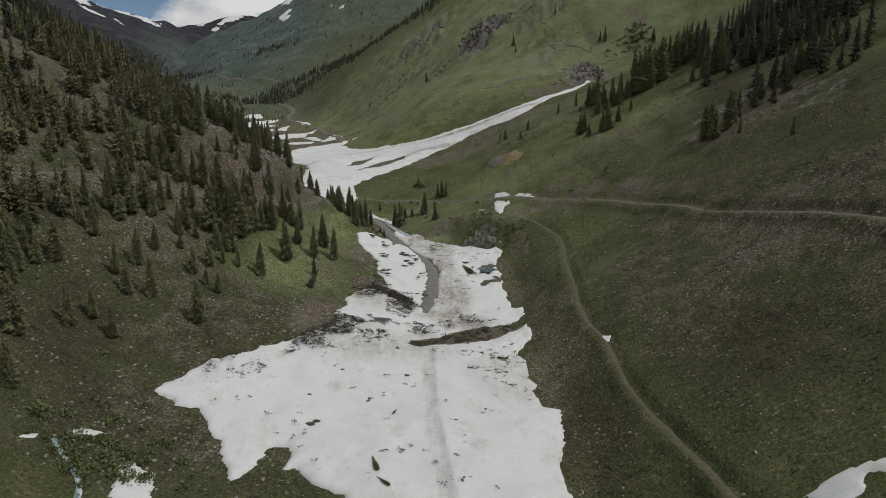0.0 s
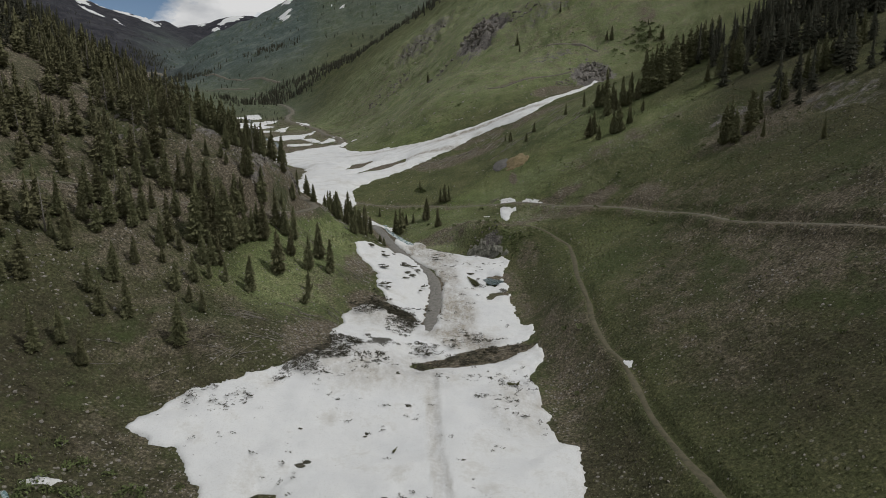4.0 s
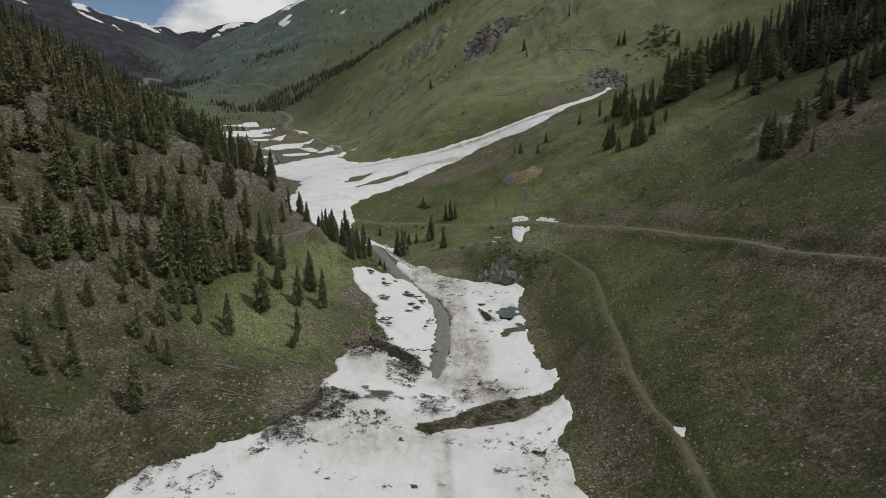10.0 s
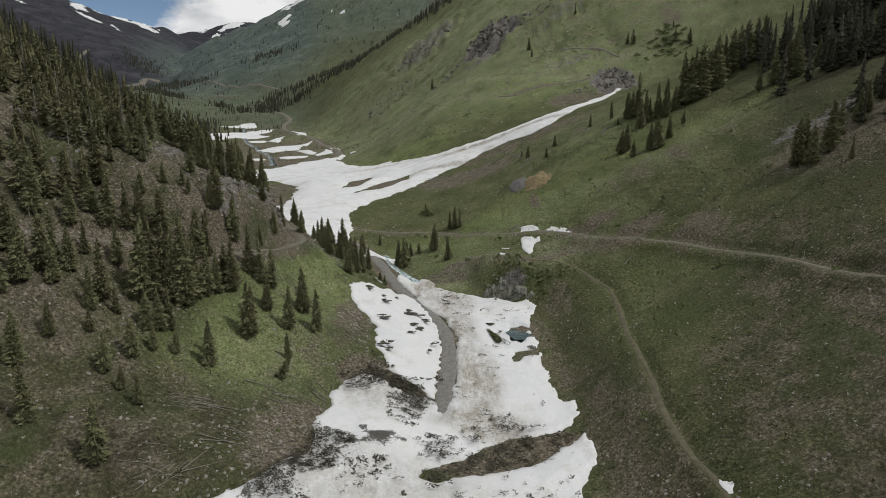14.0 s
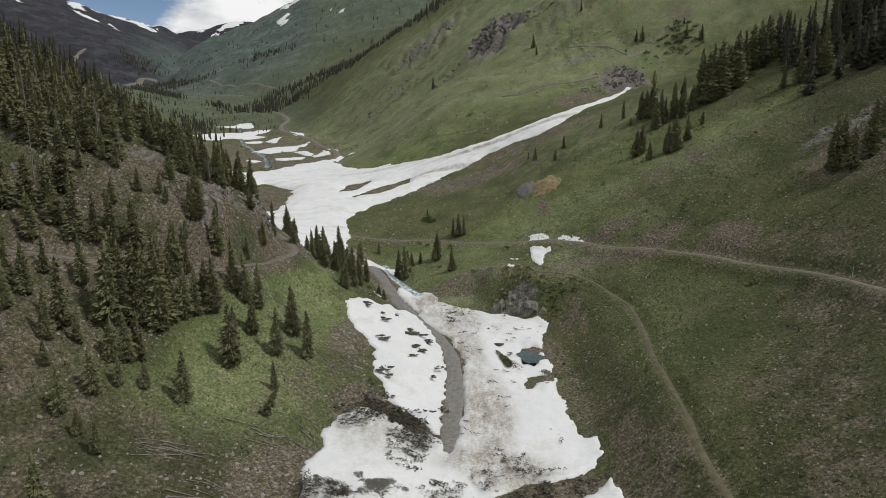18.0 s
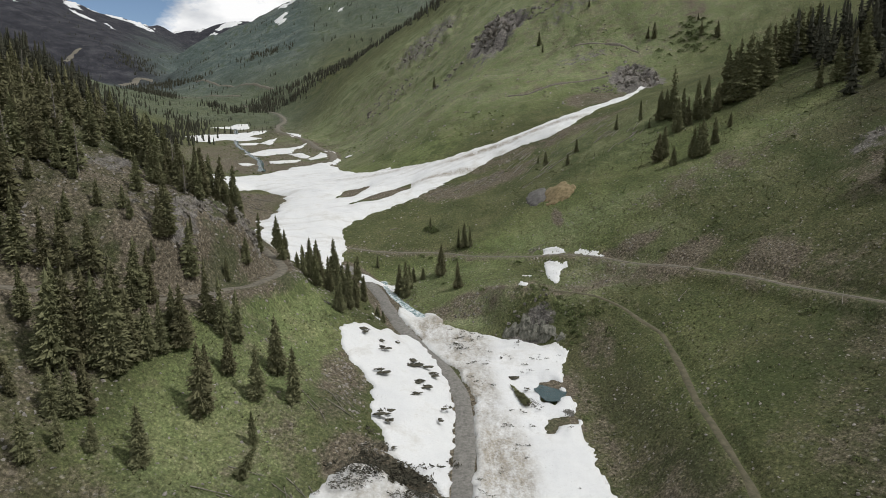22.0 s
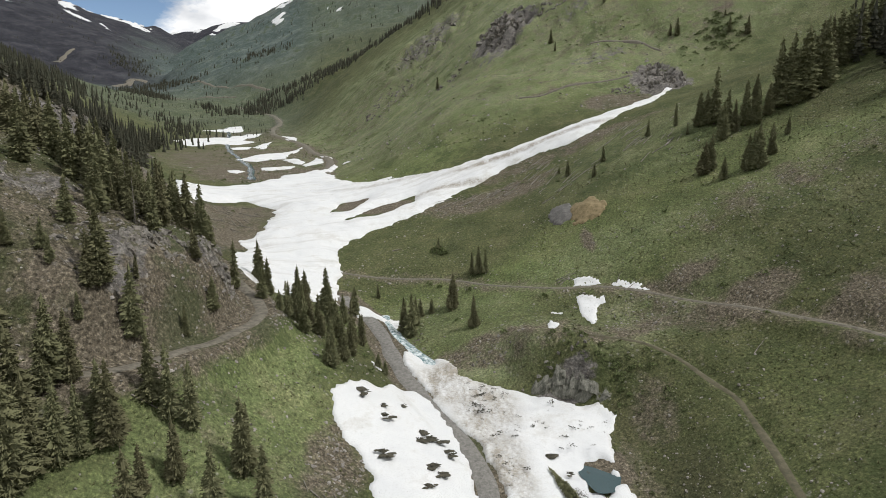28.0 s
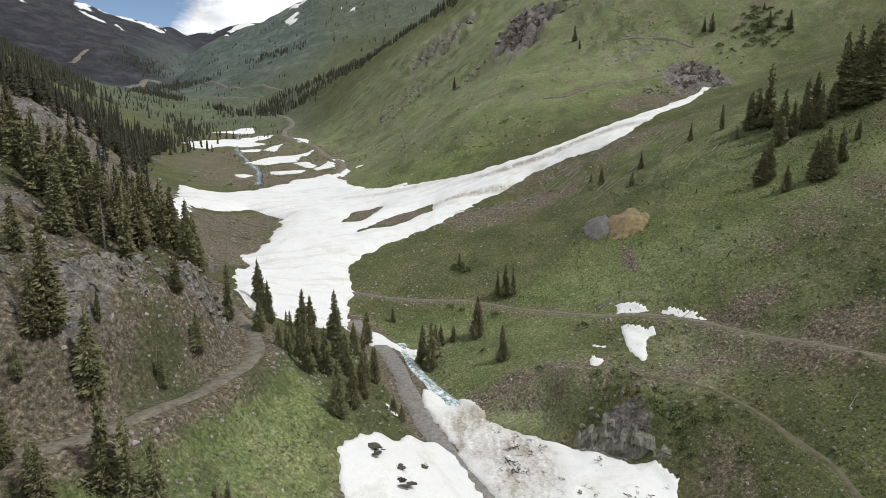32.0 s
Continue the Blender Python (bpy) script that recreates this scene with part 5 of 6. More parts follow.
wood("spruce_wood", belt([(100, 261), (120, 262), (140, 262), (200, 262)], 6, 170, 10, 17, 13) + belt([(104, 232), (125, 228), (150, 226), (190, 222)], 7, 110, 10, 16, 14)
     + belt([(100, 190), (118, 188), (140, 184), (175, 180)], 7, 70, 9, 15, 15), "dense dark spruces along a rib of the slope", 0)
for x, y, h in ((46, 432, 8), (118, 372, 8), (113, 378, 7), (-12, 481, 8), (74, 440, 6), (-28, 228, 7), (-35.7, 214.7, 9), (-38.9, 221.5, 8), (-32.9, 221.7, 10), (-30.8, 212.8, 8), (-43.5, 216.4, 8), (-17, 222, 8), (-14.5, 224, 7), (-46.7, 222.1, 10), (-20.2, 200.6, 3)):
    spruce(x, y, h, "dark green spruce near the valley road", "spruces by the stream")




# ---- standing dead trees ----
def snag_meshes(rng):
    V, F = [], []
    cone_ring(V, F, -0.05, 0.017, 0.45, 0.011)
    cone_ring(V, F, 0.45, 0.011, 1.0, 0.002)
    trunk = raw_mesh("trunk", V, F, DEADWOOD)
    V, F = [], []
    for n in range(60):
        f = rng.uniform(0.12, 0.97)
        a, l = rng.uniform(0, 6.28), (0.13 * (1 - f) + 0.012) * rng.uniform(0.4, 1.2)
        c, t, b = math.cos(a), math.sin(a), len(V)
        V += [(-t * 0.004, c * 0.004, f), (t * 0.004, -c * 0.004, f), (c * l, t * l, f - l * rng.uniform(0.0, 0.5)), (0, 0, f + 0.009)]
        F += [(b, b + 1, b + 2), (b, b + 2, b + 3), (b + 1, b + 3, b + 2)]
    return trunk, raw_mesh("dead_branches", np.array(V), np.array(F), DEADWOOD)


SNAGS = [snag_meshes(random.Random(400 + k)) for k in range(3)]
rs = random.Random(61)
for x, y in scatter(41, 34, (-112, -47, 120, 300), forest_density, 6.0):
    ob = empty("dead_spruce", x, y, at_height(x, y) - 0.1, "bare grey dead spruce standing among living ones", "tree", "dead spruces in the wood")
    h = rs.uniform(6, 11)
    ob.scale = (h, h, h)
    ob.rotation_euler = (rs.uniform(-0.08, 0.08), rs.uniform(-0.08, 0.08), rs.uniform(0, 6.28))
    trunk, twigs = SNAGS[rs.randrange(3)]
    part("trunk", trunk, ob)
    tagged(part("dead_branches", twigs, ob), kind="stuff")


# ---- fallen trunks ----
def log_mesh(rng):
    V, F = [], []
    n, rings = 7, 5
    for i in range(rings):
        f = i / (rings - 1)
        r = 0.028 * (1 - 0.65 * f)
        ox, oz = 0.012 * math.sin(3 * f + rng.random()), 0.008 * rng.random()
        for k in range(n):
            a = 6.283 * k / n
            V.append((f - 0.5, ox + math.cos(a) * r, oz + math.sin(a) * r))
    for i in range(rings - 1):
        for k in range(n):
            F.append((i * n + k, i * n + (k + 1) % n, (i + 1) * n + (k + 1) % n, (i + 1) * n + k))
    F.append(tuple(range(n - 1, -1, -1)))
    F.append(tuple(range((rings - 1) * n, rings * n)))
    for _ in range(9):
        f, a, l = rng.uniform(0.1, 0.95) - 0.5, rng.uniform(0, 6.28), rng.uniform(0.04, 0.11)
        b = len(V)
        c, s = math.cos(a), math.sin(a)
        V += [(f - 0.006, c * 0.01, s * 0.01), (f + 0.006, c * 0.01, s * 0.01), (f + 0.02, c * l, s * l)]
        F.append((b, b + 1, b + 2))
    return raw_mesh("log", V, F, DEADWOOD)


LOGS = [log_mesh(random.Random(k)) for k in range(5)]


def log(x, y, length, heading, label="weathered grey fallen spruce trunk", thick=1.0):
    """One fallen trunk lying along the ground."""
    dx, dy = math.cos(heading) * length / 2, math.sin(heading) * length / 2
    za, zb, zm = at_height(x - dx, y - dy), at_height(x + dx, y + dy), at_height(x, y)
    z = max((za + zb) / 2, zm - 0.05) + 0.12
    ob = new("fallen_log", LOGS[int(abs(x * 7 + y * 13)) % 5])
    ob.location = (x, y, z)
    ob.rotation_euler = (0.4, -math.atan2(zb - za, length), heading)
    ob.scale = (length, 5 * thick, 5 * thick)
    return tagged(ob, label, "log", "fallen trunks")


rl = random.Random(33)
for cx, cy, rx, ry, n, aim, spread in ((-38, 126, 3.5, 2.2, 18, 0.35, 0.3), (-30, 135, 3, 1.5, 10, 0.1, 0.3), (-36, 114, 2.5, 2.5, 10, 0.9, 0.6), (-32, 121, 2, 2, 8, 0.0, 0.4), (-23.5, 138, 2, 4, 10, -0.9, 0.5), (-39, 114, 2, 2, 6, 0.3, 0.4), (-27, 120, 4, 3, 8, 0.4, 0.5), (-23, 158, 3, 5, 10, -0.8, 0.5), (-49, 104, 6, 4, 4, 0.8, 0.5),
                                       (36, 282, 20, 17, 52, 0.6, 0.3), (6, 287, 20, 4, 30, 0.55, 0.35), (-75, 285, 12, 18, 40, -0.5, 0.6), (-80, 262, 10, 14, 16, -0.8, 0.5), (-98, 300, 8, 16, 30, -0.9, 0.5), (8, 132, 6, 2, 6, 0.5, 0.3), (-55, 160, 8, 8, 5, 0.3, 0.9), (24, 215, 6, 5, 3, 0.8, 0.3), (60, 178, 20, 25, 5, 0.6, 0.5)):
    for _ in range(n):
        x, y = cx + rl.uniform(-rx, rx), cy + rl.uniform(-ry, ry)
        chute = cy > 250 and cx > 0
        log(x, y, rl.uniform(2, 7) if chute else rl.uniform(1.8, 6.0), aim + rl.uniform(-spread, spread), thick=rl.uniform(0.7, 1.1) if cy > 250 else rl.uniform(0.3, 0.6))


log(17.3, 225.5, 4.6, 0.29, "dark trunk in a small pile beside the track", 0.80)
log(16.8, 226.0, 3.8, 0.13, "dark trunk in a small pile beside the track", 0.70)
log(16.7, 224.8, 2.4, 0.41, "dark trunk in a small pile beside the track", 0.90)
log(-20.9, 260.4, 2.9, 0.31, "pale bleached trunk lying on the meadow", 1.10)
log(-41.3, 160.0, 3.6, 0.39, "long pale bleached trunk below the road bench", 0.80)
log(39.6, 187.6, 3.6, 0.74, "pale bleached trunk lying on the slope", 0.60)
log(-30.0, 140.8, 4.7, 0.06, "grey broken trunk beside a leaning spruce", 0.50)


# ---- stones, outcrops, shrubs and grass ----
def stone_mesh(rng, subdivisions=1, jag=0.28, flat=0.7):
    bm = bmesh.new()
    bmesh.ops.create_icosphere(bm, subdivisions=subdivisions, radius=0.5)
    for v in bm.verts:
        q = 1 + jag * noise.noise(v.co * 2.3 + Vector((rng.uniform(0, 50), 3, 7))) * 2
        v.co = Vector((v.co.x * q, v.co.y * q * 0.85, v.co.z * q * flat))
        for ax in (0, 1, 2):
            v.co[ax] = round(v.co[ax] * 4.5) / 4.5 * 0.6 + v.co[ax] * 0.4
    V = [tuple(v.co) for v in bm.verts]
    F = [tuple(v.index for v in f.verts) for f in bm.faces]
    bm.free()
    return V, F


BOULDERS = []
for k in range(6):
    v, f = stone_mesh(random.Random(50 + k), 2, 0.45, 0.9)
    BOULDERS.append(raw_mesh("rock", v, f, DARK_STONE))


def outcrop(cx, cy, rx, ry, count, size, label, seed, tilt=0.3, tall=1.0):
    """Bare rock breaking out of the slope: angular blocks set into the ground."""
    r = random.Random(seed)
    ob = empty("rock_outcrop", cx, cy, at_height(cx, cy), label, "rock")
    for _ in range(count):
        a, d = r.uniform(0, 6.28), math.sqrt(r.random())
        x, y = cx + math.cos(a) * d * rx, cy + math.sin(a) * d * ry
        s = size * r.uniform(0.45, 1.3)
        p = part("rock", BOULDERS[r.randrange(6)], ob)
        p.location = (x - cx, y - cy, at_height(x, y) - ob.location.z - 0.12 * s)
        p.scale = (s * r.uniform(0.8, 1.5), s * r.uniform(0.5, 0.9), s * r.uniform(0.6, 1.15) * tall)
        p.rotation_euler = (r.uniform(-tilt, tilt), r.uniform(-tilt, tilt), r.uniform(0, 3.14))
    return ob


def cliff(line, back, label):
    """A steep broken rock face along a line, leaning back into the slope behind it."""
    c = smooth_line(line, 0.3)
    n, m = len(c), 17
    t = np.gradient(c, axis=0)
    t /= np.hypot(t[:, 0], t[:, 1])[:, None]
    away = np.stack([-t[:, 1], t[:, 0]], 1)
    v = np.linspace(0, 1, m)
    base = height(c[:, 0], c[:, 1]) - 0.6
    fade = np.sin(np.linspace(0, math.pi, n)) ** 0.6
    reach = back * (0.45 + 0.55 * fade)
    top = height(c[:, 0] + away[:, 0] * reach, c[:, 1] + away[:, 1] * reach) - 0.05
    uneven = 0.8 + 0.2 * value_noise(np.floor(np.arange(n) / 3.0) * 1.3, np.full(n, 2.2), 263)
    rise = base[:, None] + (top - base)[:, None] * uneven[:, None] * v[None] ** 0.75
    along = np.arange(n)[:, None] * 0.3 + 0 * v[None]
    crack = fbm(along, rise * 0.45, 1.5, 4, 251) + 0.5 * np.abs(fbm(along, rise * 0.25, 0.7, 3, 253))
    block = value_noise(np.floor(along / 0.75 + 0.3 * np.sin(rise * 1.3)) * 1.37, np.floor(rise / 1.5) * 1.71, 257)
    d = reach[:, None] * v[None] ** 1.7 + (0.35 * crack + 0.85 * block * fade[:, None]) * np.sin(math.pi * np.clip(v, 0.04, 1))[None]
    X, Y = c[:, :1] + away[:, :1] * d, c[:, 1:] + away[:, 1:] * d
    V = np.stack([X, Y, rise], -1).reshape(-1, 3)
    i, j = np.meshgrid(np.arange(n - 1), np.arange(m - 1), indexing="ij")
    a = (i * m + j).ravel()
    F = np.stack([a, a + m, a + m + 1, a + 1], 1)
    return tagged(new("cliff", raw_mesh("cliff", V, F, CLIFF_STONE)), label, "cliff")


cliff(BLUFF[1:], 2.7, "dark vertical rock face above the snow edge")
outcrop(11, 197.4, 6, 1.0, 12, 0.8, "broken grey rocks on top of the cliff", 1, 0.3)
outcrop(1, 205.5, 5, 2.5, 20, 0.7, "grey broken rock beside the stream", 2)
outcrop(-14.2, 216, 2.2, 5, 26, 0.5, "small grey boulders along the stream bank", 41)
outcrop(-12.2, 211.5, 1.6, 3, 16, 0.5, "small grey boulders along the stream bank", 42)
outcrop(-49, 183, 3.0, 5, 40, 1.3, "dark broken rock face between spruces", 31, 0.3, 1.3)
outcrop(-45, 193, 3.0, 6, 44, 1.1, "pale grey rock face above the road bench", 3)
outcrop(-53, 176, 4, 8, 44, 1.2, "grey scree and rock ledges among spruces", 4)
outcrop(-66, 225, 6, 10, 44, 2.2, "grey rock buttress among spruces", 5)
outcrop(-112, 272, 8, 16, 60, 1.8, "pale grey rock rib rising through the wood", 29)
outcrop(66, 355, 9, 5, 60, 1.2, "grey rock outcrop at the head of the snow gully", 30, 0.3, 1.4)
outcrop(-136, 306, 14, 11, 70, 2.6, "pale grey rock rib rising through the wood", 22)
outcrop(-170, 400, 24, 10, 50, 3.0, "pale grey rock rib rising through the wood", 23)
outcrop(-213, 438, 22, 9, 44, 3.2, "pale grey rock rib rising through the wood", 24)
outcrop(80, 362, 8, 15, 150, 1.4, "grey rock outcrop at the head of the snow gully", 6, 0.3, 1.5)
outcrop(26, 474, 11, 8, 90, 3.0, "dark craggy outcrop high on the green slope", 7, 0.4, 1.1)
outcrop(26, 500, 14, 12, 80, 3.4, "dark craggy outcrop high on the green slope", 25, 0.4, 1.1)
outcrop(56, 470, 14, 8, 40, 2.2, "small grey crags on the green slope", 8)
outcrop(-4, 480, 10, 8, 24, 2.2, "small brown crags on the green slope", 9)
outcrop(-45, 545, 16, 26, 60, 2.2, "brown crags and scree on the green slope", 26)
outcrop(94, 206, 11, 3, 40, 1.0, "band of grey stones on the upper grass slope", 10)
outcrop(-80, 165, 8, 12, 36, 1.3, "grey ledges among hillside spruces", 11)
outcrop(-20, 610, 22, 26, 50, 3.2, "broken brown crags on the far green slope", 12)


def joined(name, shapes, spots, material, label, category, sink=0.2, squash=(1, 1, 1), tilt=0.4, on_snow=0.0):
    """Many small shapes in one mesh of stuff, set on the ground."""
    P = np.array(spots, float)
    zs = height(P[:, 0], P[:, 1]) + on_snow
    r = random.Random(len(spots) + 3)
    VV, FF, base = [], [], 0
    for (x, y, s), z in zip(spots, zs):
        V, F = shapes[r.randrange(len(shapes))]
        V = np.asarray(V, float) * np.array(squash) * s
        a, b = r.uniform(0, 6.28), r.uniform(-tilt, tilt)
        c, d = math.cos(a), math.sin(a)
        W = np.stack([V[:, 0] * c - V[:, 1] * d + x, V[:, 0] * d + V[:, 1] * c + y, V[:, 2] + V[:, 0] * math.sin(b) + z - sink * s * 0.5], 1)
        VV.append(W)
        FF.append(np.asarray(F) + base)
        base += len(V)
    return tagged(new(name, raw_mesh(name, np.vstack(VV), np.vstack(FF), material)), label, category, kind="stuff")


SHEETS = [np.array(LOWER_SNOW), np.array(UPPER_SNOW), np.array(AVALANCHE)]


def off_snow(P):
    keep = np.ones(len(P), bool)
    for s in SHEETS:
        keep &= signed(P[:, 0], P[:, 1], s) < -0.6
    for pts, half, _ in BENCHES:
        d, _ = line_near(P[:, 0], P[:, 1], pts)
        keep &= d > half + 0.2
    return keep


def field_spots(n, box, seed, low, high, power=2.0, mask=None):
    g = np.random.RandomState(seed)
    P = np.stack([g.uniform(box[0], box[1], n), g.uniform(box[2], box[3], n)], 1)
    keep = off_snow(P)
    if mask is not None:
        keep &= g.uniform(0, 1, n) < mask(P[:, 0], P[:, 1])
    P = P[keep]
    s = low + (high - low) * g.uniform(0, 1, len(P)) ** power
    return np.column_stack([P, s])


def stony(x, y):
    z = zones(x, y)
    patch = smoothstep(-0.1, 0.6, fbm(x, y, 14, 3, 101))
    return np.clip(0.10 + 0.75 * np.maximum(z[:, 1], z[:, 0]) * patch + 0.35 * patch * smoothstep(40, 30, np.abs(x)), 0, 1)


PEBBLES = [stone_mesh(random.Random(80 + k), 1, 0.3, 0.65) for k in range(5)]
stones = np.vstack([field_spots(30000, (-85, -14, 68, 215), 1, 0.18, 0.8, 4.0, stony), field_spots(34000, (14, 92, 60, 235), 2, 0.16, 0.65, 4.0, stony), field_spots(6000, (-40, 80, 200, 310), 3, 0.25, 0.9, 4.0, stony), field_spots(9000, (-130, 110, 330, 620), 5, 0.5, 1.8, 4.0, stony)])
joined("scattered_stones", PEBBLES, stones, STONE, "pale grey stones scattered over the slopes", "stones")


def bush_shape(rng, leaves=90):
    V, F = [], []
    for _ in range(leaves):
        a, e = rng.uniform(0, 6.28), rng.uniform(0.0, 1.4)
        d = rng.uniform(0.25, 0.52)
        x, y, z = math.cos(a) * math.cos(e) * d * 1.2, math.sin(a) * math.cos(e) * d * 1.2, math.sin(e) * d * 0.9
        b, s = len(V), rng.uniform(0.06, 0.115)
        u, w = Vector((rng.uniform(-1, 1), rng.uniform(-1, 1), rng.uniform(-1, 1))).normalized(), Vector((rng.uniform(-1, 1), rng.uniform(-1, 1), rng.uniform(-0.5, 1))).normalized()
        p = Vector((x, y, z))
        V += [tuple(p + u * s), tuple(p + w * s), tuple(p - u * s), tuple(p - w * s)]
        F.append((b, b + 1, b + 2, b + 3))
    return V, F


BUSHES = [bush_shape(random.Random(k)) for k in range(5)]


def bushy(x, y):
    return np.clip(smoothstep(0.25, 0.8, fbm(x, y, 19, 3, 131)), 0, 1)


def scrubby(x, y):
    return np.clip(0.05 + smoothstep(-0.2, 0.8, fbm(x + y * 0.4, y * 0.45, 30, 4, 133)), 0, 1)


shrubs = [(-9.5, 256.5, 3.2), (-11, 257.5, 2.8), (-8.6, 255, 2.6), (-10.2, 258, 3.0), (11.9, 220.4, 2.2), (-2.9, 233.9, 1.8), (10.2, 200.3, 1.4), (17.1, 195.6, 1.6), (14.9, 198.3, 1.6), (12.5, 199.8, 1.5), (20, 194, 1.7), (18, 198, 1.5), (22, 192.5, 1.5), (2.7, 208.8, 1.6), (-11.8, 240.5, 1.8), (-9.7, 238.5, 1.7), (-21.1, 195.6, 1.7),
          (43.2, 193.5, 1.2), (39.7, 134.8, 1.2), (45.2, 139, 1.4), (44.2, 125.7, 1.3), (61.4, 145.2, 1.8), (29.2, 154.4, 1.1), (28.3, 150, 1.1), (26.4, 130.3, 2.0), (24, 133.7, 1.5), (24.7, 191.3, 1.6), (51.3, 165.9, 2.0), (-27, 207, 1.5), (-23, 203, 1.5), (-6, 222, 1.5)]
g = np.random.RandomState(9)
shrubs += [(g.normal(-45, 5), g.normal(76, 4), g.uniform(1.0, 2.6)) for _ in range(80)] + [(x, 200.3 - 0.5 * (x - 6) + g.normal(0, 0.8), g.uniform(0.4, 0.9)) for x in g.uniform(9, 20, 34)] + [(g.normal(20, 2.4), g.normal(191.5, 2.6), g.uniform(0.4, 1.1)) for _ in range(60)] + [(g.normal(110, 5), g.normal(380, 5), g.uniform(1.5, 3.5)) for _ in range(60)]
shrubs = np.vstack([np.array(shrubs), field_spots(1100, (-80, 95, 65, 300), 4, 0.4, 1.5, 2.0, bushy), field_spots(9000, (-170, 120, 325, 720), 6, 0.4, 1.4, 2.0, scrubby)])
joined("low_shrubs", BUSHES, shrubs, SHRUB, "low dark green willow scrub dotted over the meadow", "shrubs", sink=0.1)


def tuft_shape(rng):
    V, F = [], []
    for k in range(5):
        a, r = rng.uniform(0, 6.28), rng.uniform(0.3, 0.6)
        c, s = math.cos(a), math.sin(a)
        b = len(V)
        V += [(c * 0.1 - s * 0.12, s * 0.1 + c * 0.12, 0), (c * 0.1 + s * 0.12, s * 0.1 - c * 0.12, 0), (c * r, s * r, rng.uniform(0.25, 0.6))]
        F.append((b, b + 1, b + 2))
    return V, F


TUFTS = [tuft_shape(random.Random(k + 9)) for k in range(6)]
GRASS = make_foliage("meadow_grass", (0.055, 0.068, 0.028), (0.20, 0.20, 0.095), True)


def grassy(x, y):
    z = zones(x, y)
    return np.clip((1 - 0.8 * z[:, 1]) * (0.35 + 0.65 * smoothstep(-0.4, 0.5, fbm(x, y, 9, 3, 151))), 0, 1)


tufts = np.vstack([field_spots(15000, (-80, -10, 68, 225), 7, 0.25, 0.8, 1.5, grassy), field_spots(26000, (14, 95, 62, 270), 8, 0.25, 0.8, 1.5, grassy)])
joined("grass_tufts", TUFTS, tufts, GRASS, "short tufts of alpine grass on the slopes", "grass", sink=0.0, tilt=0.2)


# ---- litter left on the snow by avalanches ----
def clump_shape(rng):
    V, F = [], []
    for _ in range(20):
        x, y, z = rng.gauss(0, 0.34), rng.gauss(0, 0.2), rng.uniform(0, 0.12)
        a, l, w = rng.uniform(0, 6.28), rng.uniform(0.12, 0.55), rng.uniform(0.02, 0.07)
        c, s = math.cos(a), math.sin(a)
        b = len(V)
        V += [(x, y, z), (x + c * l / 2 - s * w, y + s * l / 2 + c * w, z + rng.uniform(0, 0.16)), (x + c * l, y + s * l, z + rng.uniform(-0.05, 0.1)), (x + c * l / 2 + s * w, y + s * l / 2 - c * w, z)]
        F.append((b, b + 1, b + 2, b + 3))
    return V, F


CLUMPS = [clump_shape(random.Random(k + 200)) for k in range(7)]
g = np.random.RandomState(17)


def litter_spots(n, seed, low, high):
    q = np.random.RandomState(seed)
    P = np.stack([q.uniform(-46, 20, n), q.uniform(76, 202, n)], 1)
    x, y = P[:, 0], P[:, 1]
    band = np.exp(-((signed(x, y, LOWER_SNOW) - 2.5) / 4.0) ** 2) * smoothstep(2, -12, x) * smoothstep(98, 108, y) * smoothstep(152, 146, y)
    field = band * 1.0 + 0.8 * blob(x, y, -17, 127, 9, 11) + 0.9 * blob(x, y, -12, 147, 7, 6) + 0.5 * blob(x, y, -2, 128, 12, 5) + 0.16 * blob(x, y, 8, 112, 12, 8) + 0.018 + 0.25 * blob(x, y, 4, 138, 12, 4) + 0.12 * blob(x, y, 2, 190, 8, 10)
    field *= smoothstep(-0.25, 0.45, fbm(x, y, 5, 3, 171))
    keep = (q.uniform(0, 1, n) < field) & (signed(x, y, LOWER_SNOW) > 0.2) & (signed(x, y, CHANNEL) < 0)
    return np.column_stack([P[keep], low + (high - low) * q.uniform(0, 1, keep.sum()) ** 2])


joined("avalanche_litter", CLUMPS, litter_spots(80000, 3, 0.2, 1.05), DEBRIS, "dark broken branches and earth strewn on old snow", "debris", sink=-0.1, on_snow=1.22, tilt=0.15)
g = np.random.RandomState(23)
earth = np.column_stack([g.uniform(-8, 20, 500), g.uniform(120, 143, 500), g.uniform(0.4, 1.6, 500)])
earth = earth[signed(earth[:, 0], earth[:, 1], CHANNEL) > 0]
notch = np.column_stack([g.normal(-12.5, 3.2, 160), g.normal(147.5, 2.0, 160), g.uniform(0.5, 2.0, 160)])
joined("avalanche_litter", CLUMPS, np.vstack([earth, notch]), DEBRIS, "dark earth and branches in the melted channel", "debris", sink=0.0, on_snow=0.15)

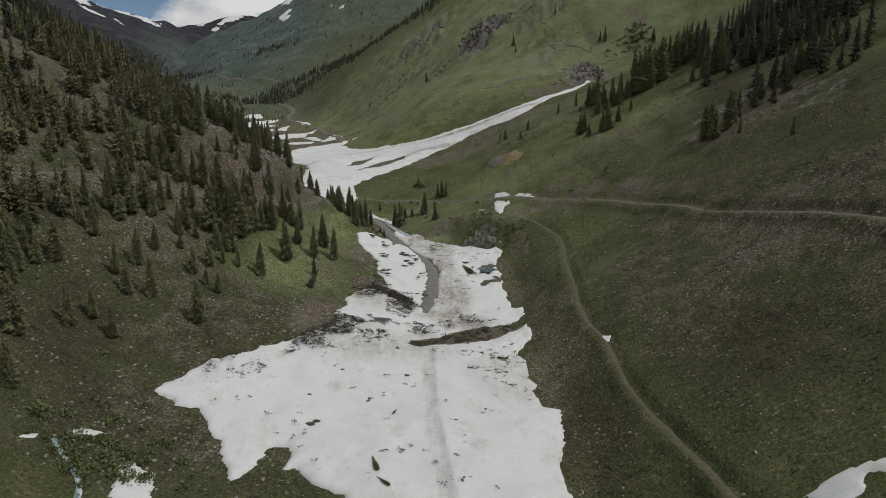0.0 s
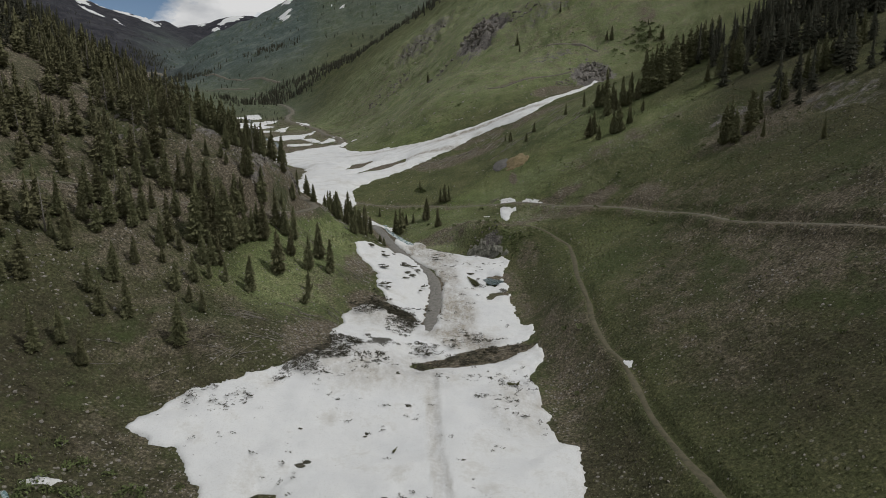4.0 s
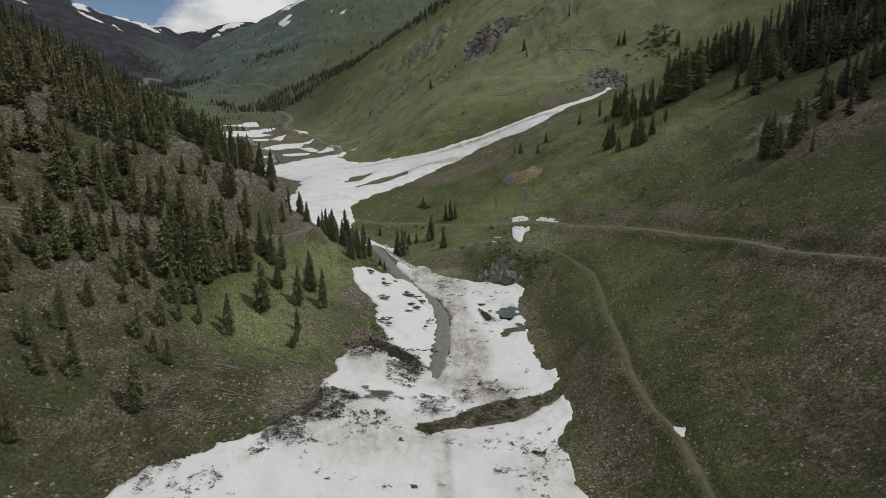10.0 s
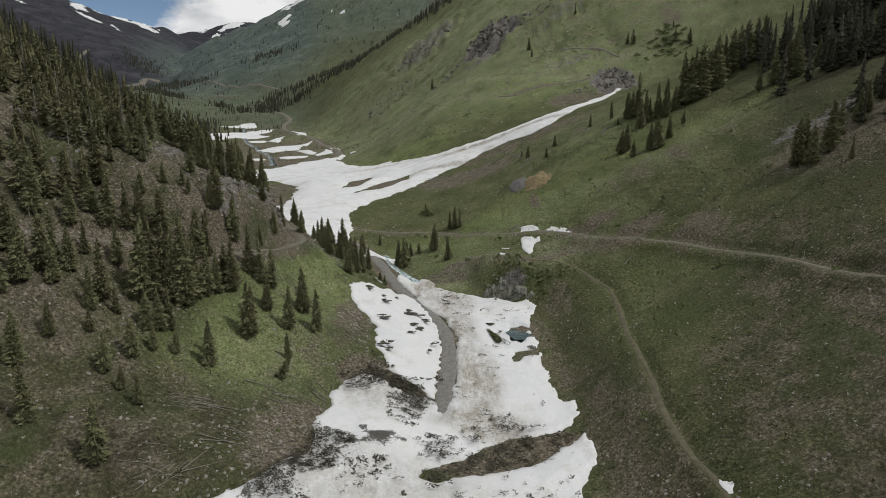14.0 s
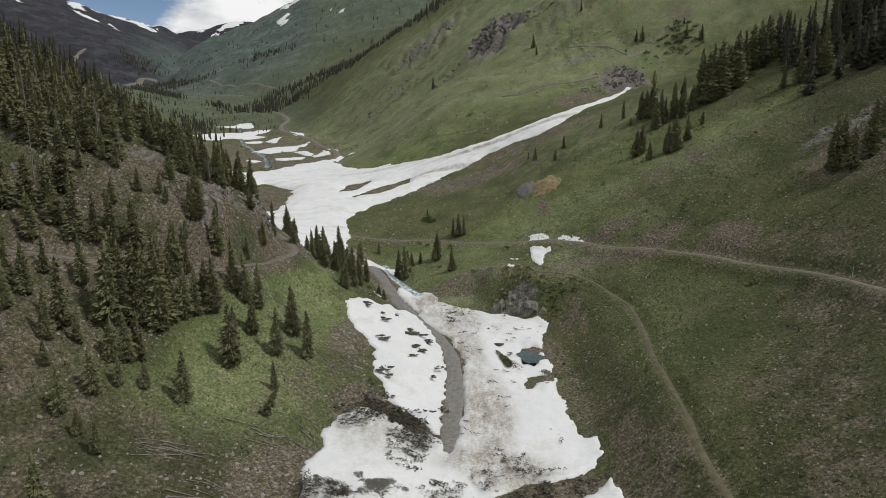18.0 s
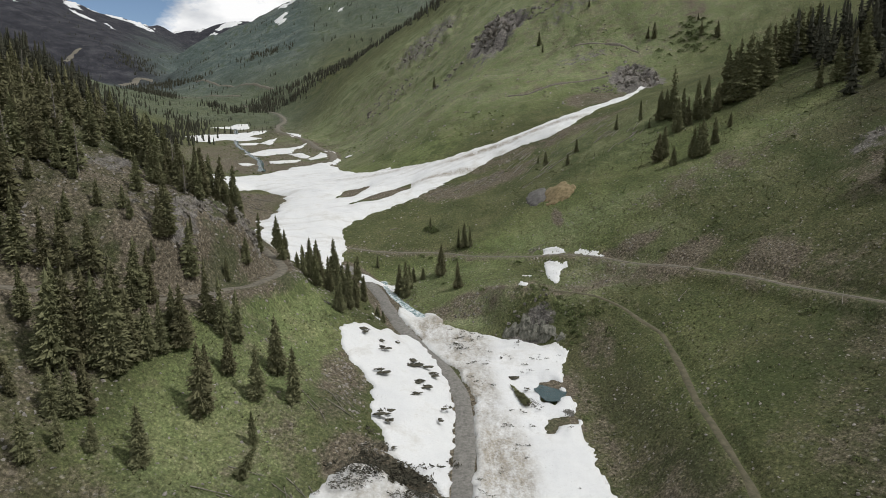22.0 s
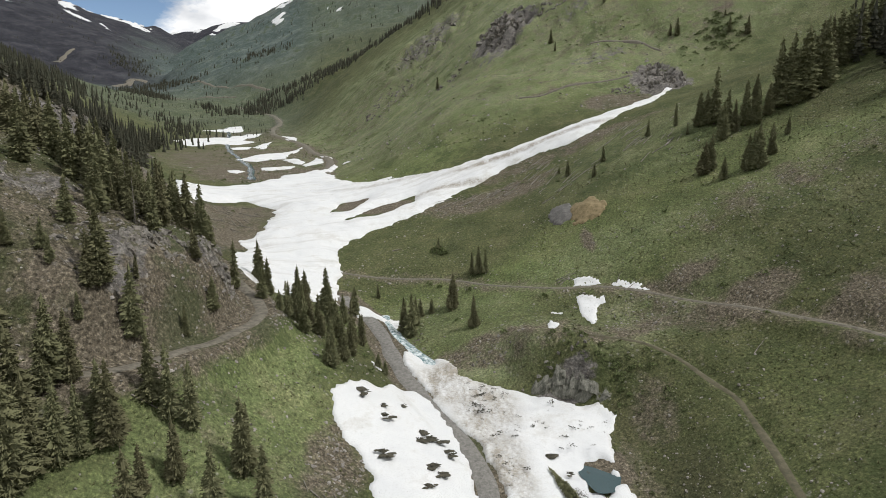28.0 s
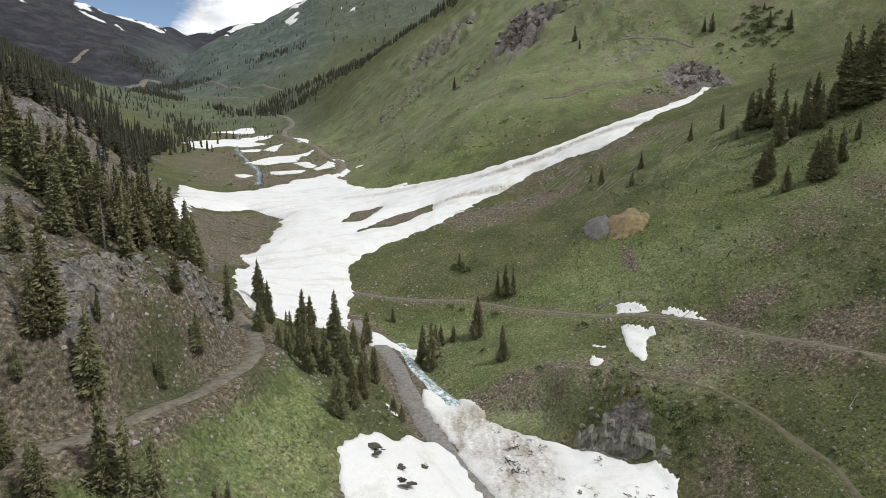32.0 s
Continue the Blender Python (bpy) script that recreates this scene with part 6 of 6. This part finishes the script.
ROCKLETS = [stone_mesh(random.Random(300 + k), 1, 0.4, 0.5) for k in range(4)]
for k, (x, y) in enumerate(((-20.6, 184.6), (-17.9, 183.1), (-17.3, 180.8), (-15.1, 185.7), (-11.7, 179.7), (-12, 177.4), (-10.5, 178.2), (-9.1, 177.7), (-16.7, 171.8), (-16.1, 170.6), (-10.2, 171.2), (-8.9, 170.1), (-10.7, 167.3), (-5.6, 165.8), (-6.6, 161.2), (-15.1, 159.1), (-14, 157.2), (-7.7, 175.3), (8.4, 173.3), (6.2, 176.9),
                            (-12, 98), (-8, 95.6), (-20, 90.2), (-9.2, 82.5), (-18.2, 106.2), (-12.6, 92.1), (-6.6, 106), (1.1, 91.8), (-22.5, 98.6), (-9.2, 115.4), (-27.3, 109.8))):
    r = random.Random(k)
    ob = empty("debris_heap", x, y, at_height(x, y) + 1.25, "dark heap of earth and twigs melted out on snow", "debris", "debris heaps on the snow")
    v, f = CLUMPS[k % 7]
    s = r.uniform(0.9, 1.7) if y > 140 else r.uniform(0.5, 1.2)
    part("twigs", raw_mesh("twigs", [(a * s * 0.55, b * s * 0.7, c * s * 0.8) for a, b, c in v], f, DEBRIS), ob)
    for _ in range(5):
        v, f = ROCKLETS[r.randrange(4)]
        q, dx, dy, turn = s * r.uniform(0.4, 1.0), r.gauss(0, 0.34) * s, r.gauss(0, 0.34) * s, r.uniform(0, 6.28)
        c, d = math.cos(turn), math.sin(turn)
        part("clod", raw_mesh("clod", [((a * c - b * d) * q * 1.3 + dx, (a * d + b * c) * q * 0.8 + dy, e * q * 0.4 - 0.05) for a, b, e in v], f, DEBRIS), ob)


def fallen_spruce(x, y, h, heading):
    ob = empty("fallen_spruce", x, y, at_height(x, y) + 1.5, "uprooted green spruce lying on dirty snow", "tree")
    trunk, crown = KINDS[1]
    ob.scale = (h * 0.8, h * 0.55, h)
    ob.rotation_mode = "QUATERNION"
    d = Vector((math.cos(heading), math.sin(heading), 0.06))
    ob.rotation_quaternion = d.to_track_quat("Z", "Y")
    part("trunk", trunk, ob)
    part("crown", crown, ob)


fallen_spruce(7.9, 167.6, 7.6, 1.9)
fallen_spruce(10.6, 116.3, 2.6, -0.4)
fallen_spruce(12.2, 115.6, 2.0, 1.1)
fallen_spruce(-8.9, 77.8, 3.6, 1.9)
fallen_spruce(-7.0, 74.6, 2.8, 2.4)
fallen_spruce(-8, 93.1, 1.6, 1.2)

# ---- pool and mine tailings ----
def disc(name, cx, cy, rx, ry, z, material, label, category):
    V = [(cx, cy, z)] + [(cx + math.cos(a) * rx * (1 + 0.15 * math.sin(3 * a)), cy + math.sin(a) * ry * (1 + 0.12 * math.sin(2 * a + 1)), z) for a in np.linspace(0, 6.283, 29)[:-1]]
    F = [(0, k + 1, (k + 1) % 28 + 1) for k in range(28)]
    return tagged(new(name, raw_mesh(name, V, F, material)), label, category, kind="structure")


disc("pool", 12.6, 173.4, 2.7, 4.2, at_height(12.2, 173.2) + 0.22, POOL, "small teal meltwater pool in the snow", "pool")


def spoil(cx, cy, rx, ry, tall, material, label, seed):
    n = 26
    V, F = [], []
    for i in range(n):
        for j in range(n):
            u, v = -1 + 2 * i / (n - 1), -1 + 2 * j / (n - 1)
            d = math.hypot(u, v) + 0.17 * value_noise(np.array([u * 2.5]), np.array([v * 2.5]), seed)[0] + 0.09 * value_noise(np.array([u * 8]), np.array([v * 8]), seed)[0]
            V.append((cx + u * rx, cy + v * ry, tall * max(0.0, 1 - d) ** 0.8 - (0.7 if d > 0.9 else 0)))
    zz = height(np.array([q[0] for q in V]), np.array([q[1] for q in V]))
    V = [(a, b, c + z) for (a, b, c), z in zip(V, zz)]
    for i in range(n - 1):
        for j in range(n - 1):
            a = i * n + j
            F.append((a, a + n, a + n + 1, a + 1))
    tagged(new("spoil_mound", raw_mesh("spoil_mound", V, F, material, True)), label, "mound")


spoil(26.4, 250.3, 5.0, 6.4, 1.5, TAILINGS, "ochre mound of old mine waste on grass", 4)
spoil(21.2, 253.5, 3.8, 6.0, 1.0, GREY_WASTE, "grey mound of old mine waste on grass", 9)
ribbon("rock_slide", [(-687, 1246), (-701, 1289), (-710, 1329), (-717, 1364)], 14, TRACK, "pale scar of loose rock on a dark mountain face", "rock slide", step=6, lift=0.9, taper=0.35)
ribbon("mine_terrace", [(-556, 1178), (-553, 1205), (-566, 1268), (-542, 1276)], 14, TRACK, "pale levelled terrace of an old mine", "terrace", step=6, lift=1.5)

ribbon("footpath", [(23, 366), (32, 363), (42, 365), (53, 366), (63, 368), (73, 370)], 1.5, TRACK, "faint tan path across the green slope", "path", lift=0.3, wobble=0.6)
ribbon("footpath", [(62, 414), (71, 408), (80, 400), (87, 386)], 1.5, TRACK, "faint tan path across the green slope", "path", lift=0.3, wobble=0.6)

ribbon("stream", [(-50.4, 74.8), (-49.2, 73.7), (-48.2, 72.9), (-46.8, 71.7), (-45.4, 70.4), (-44.4, 69), (-43.4, 66.5)], 0.8, WATER, "narrow white rill tumbling through dark scrub", "stream", lift=0.15, wobble=0.6)
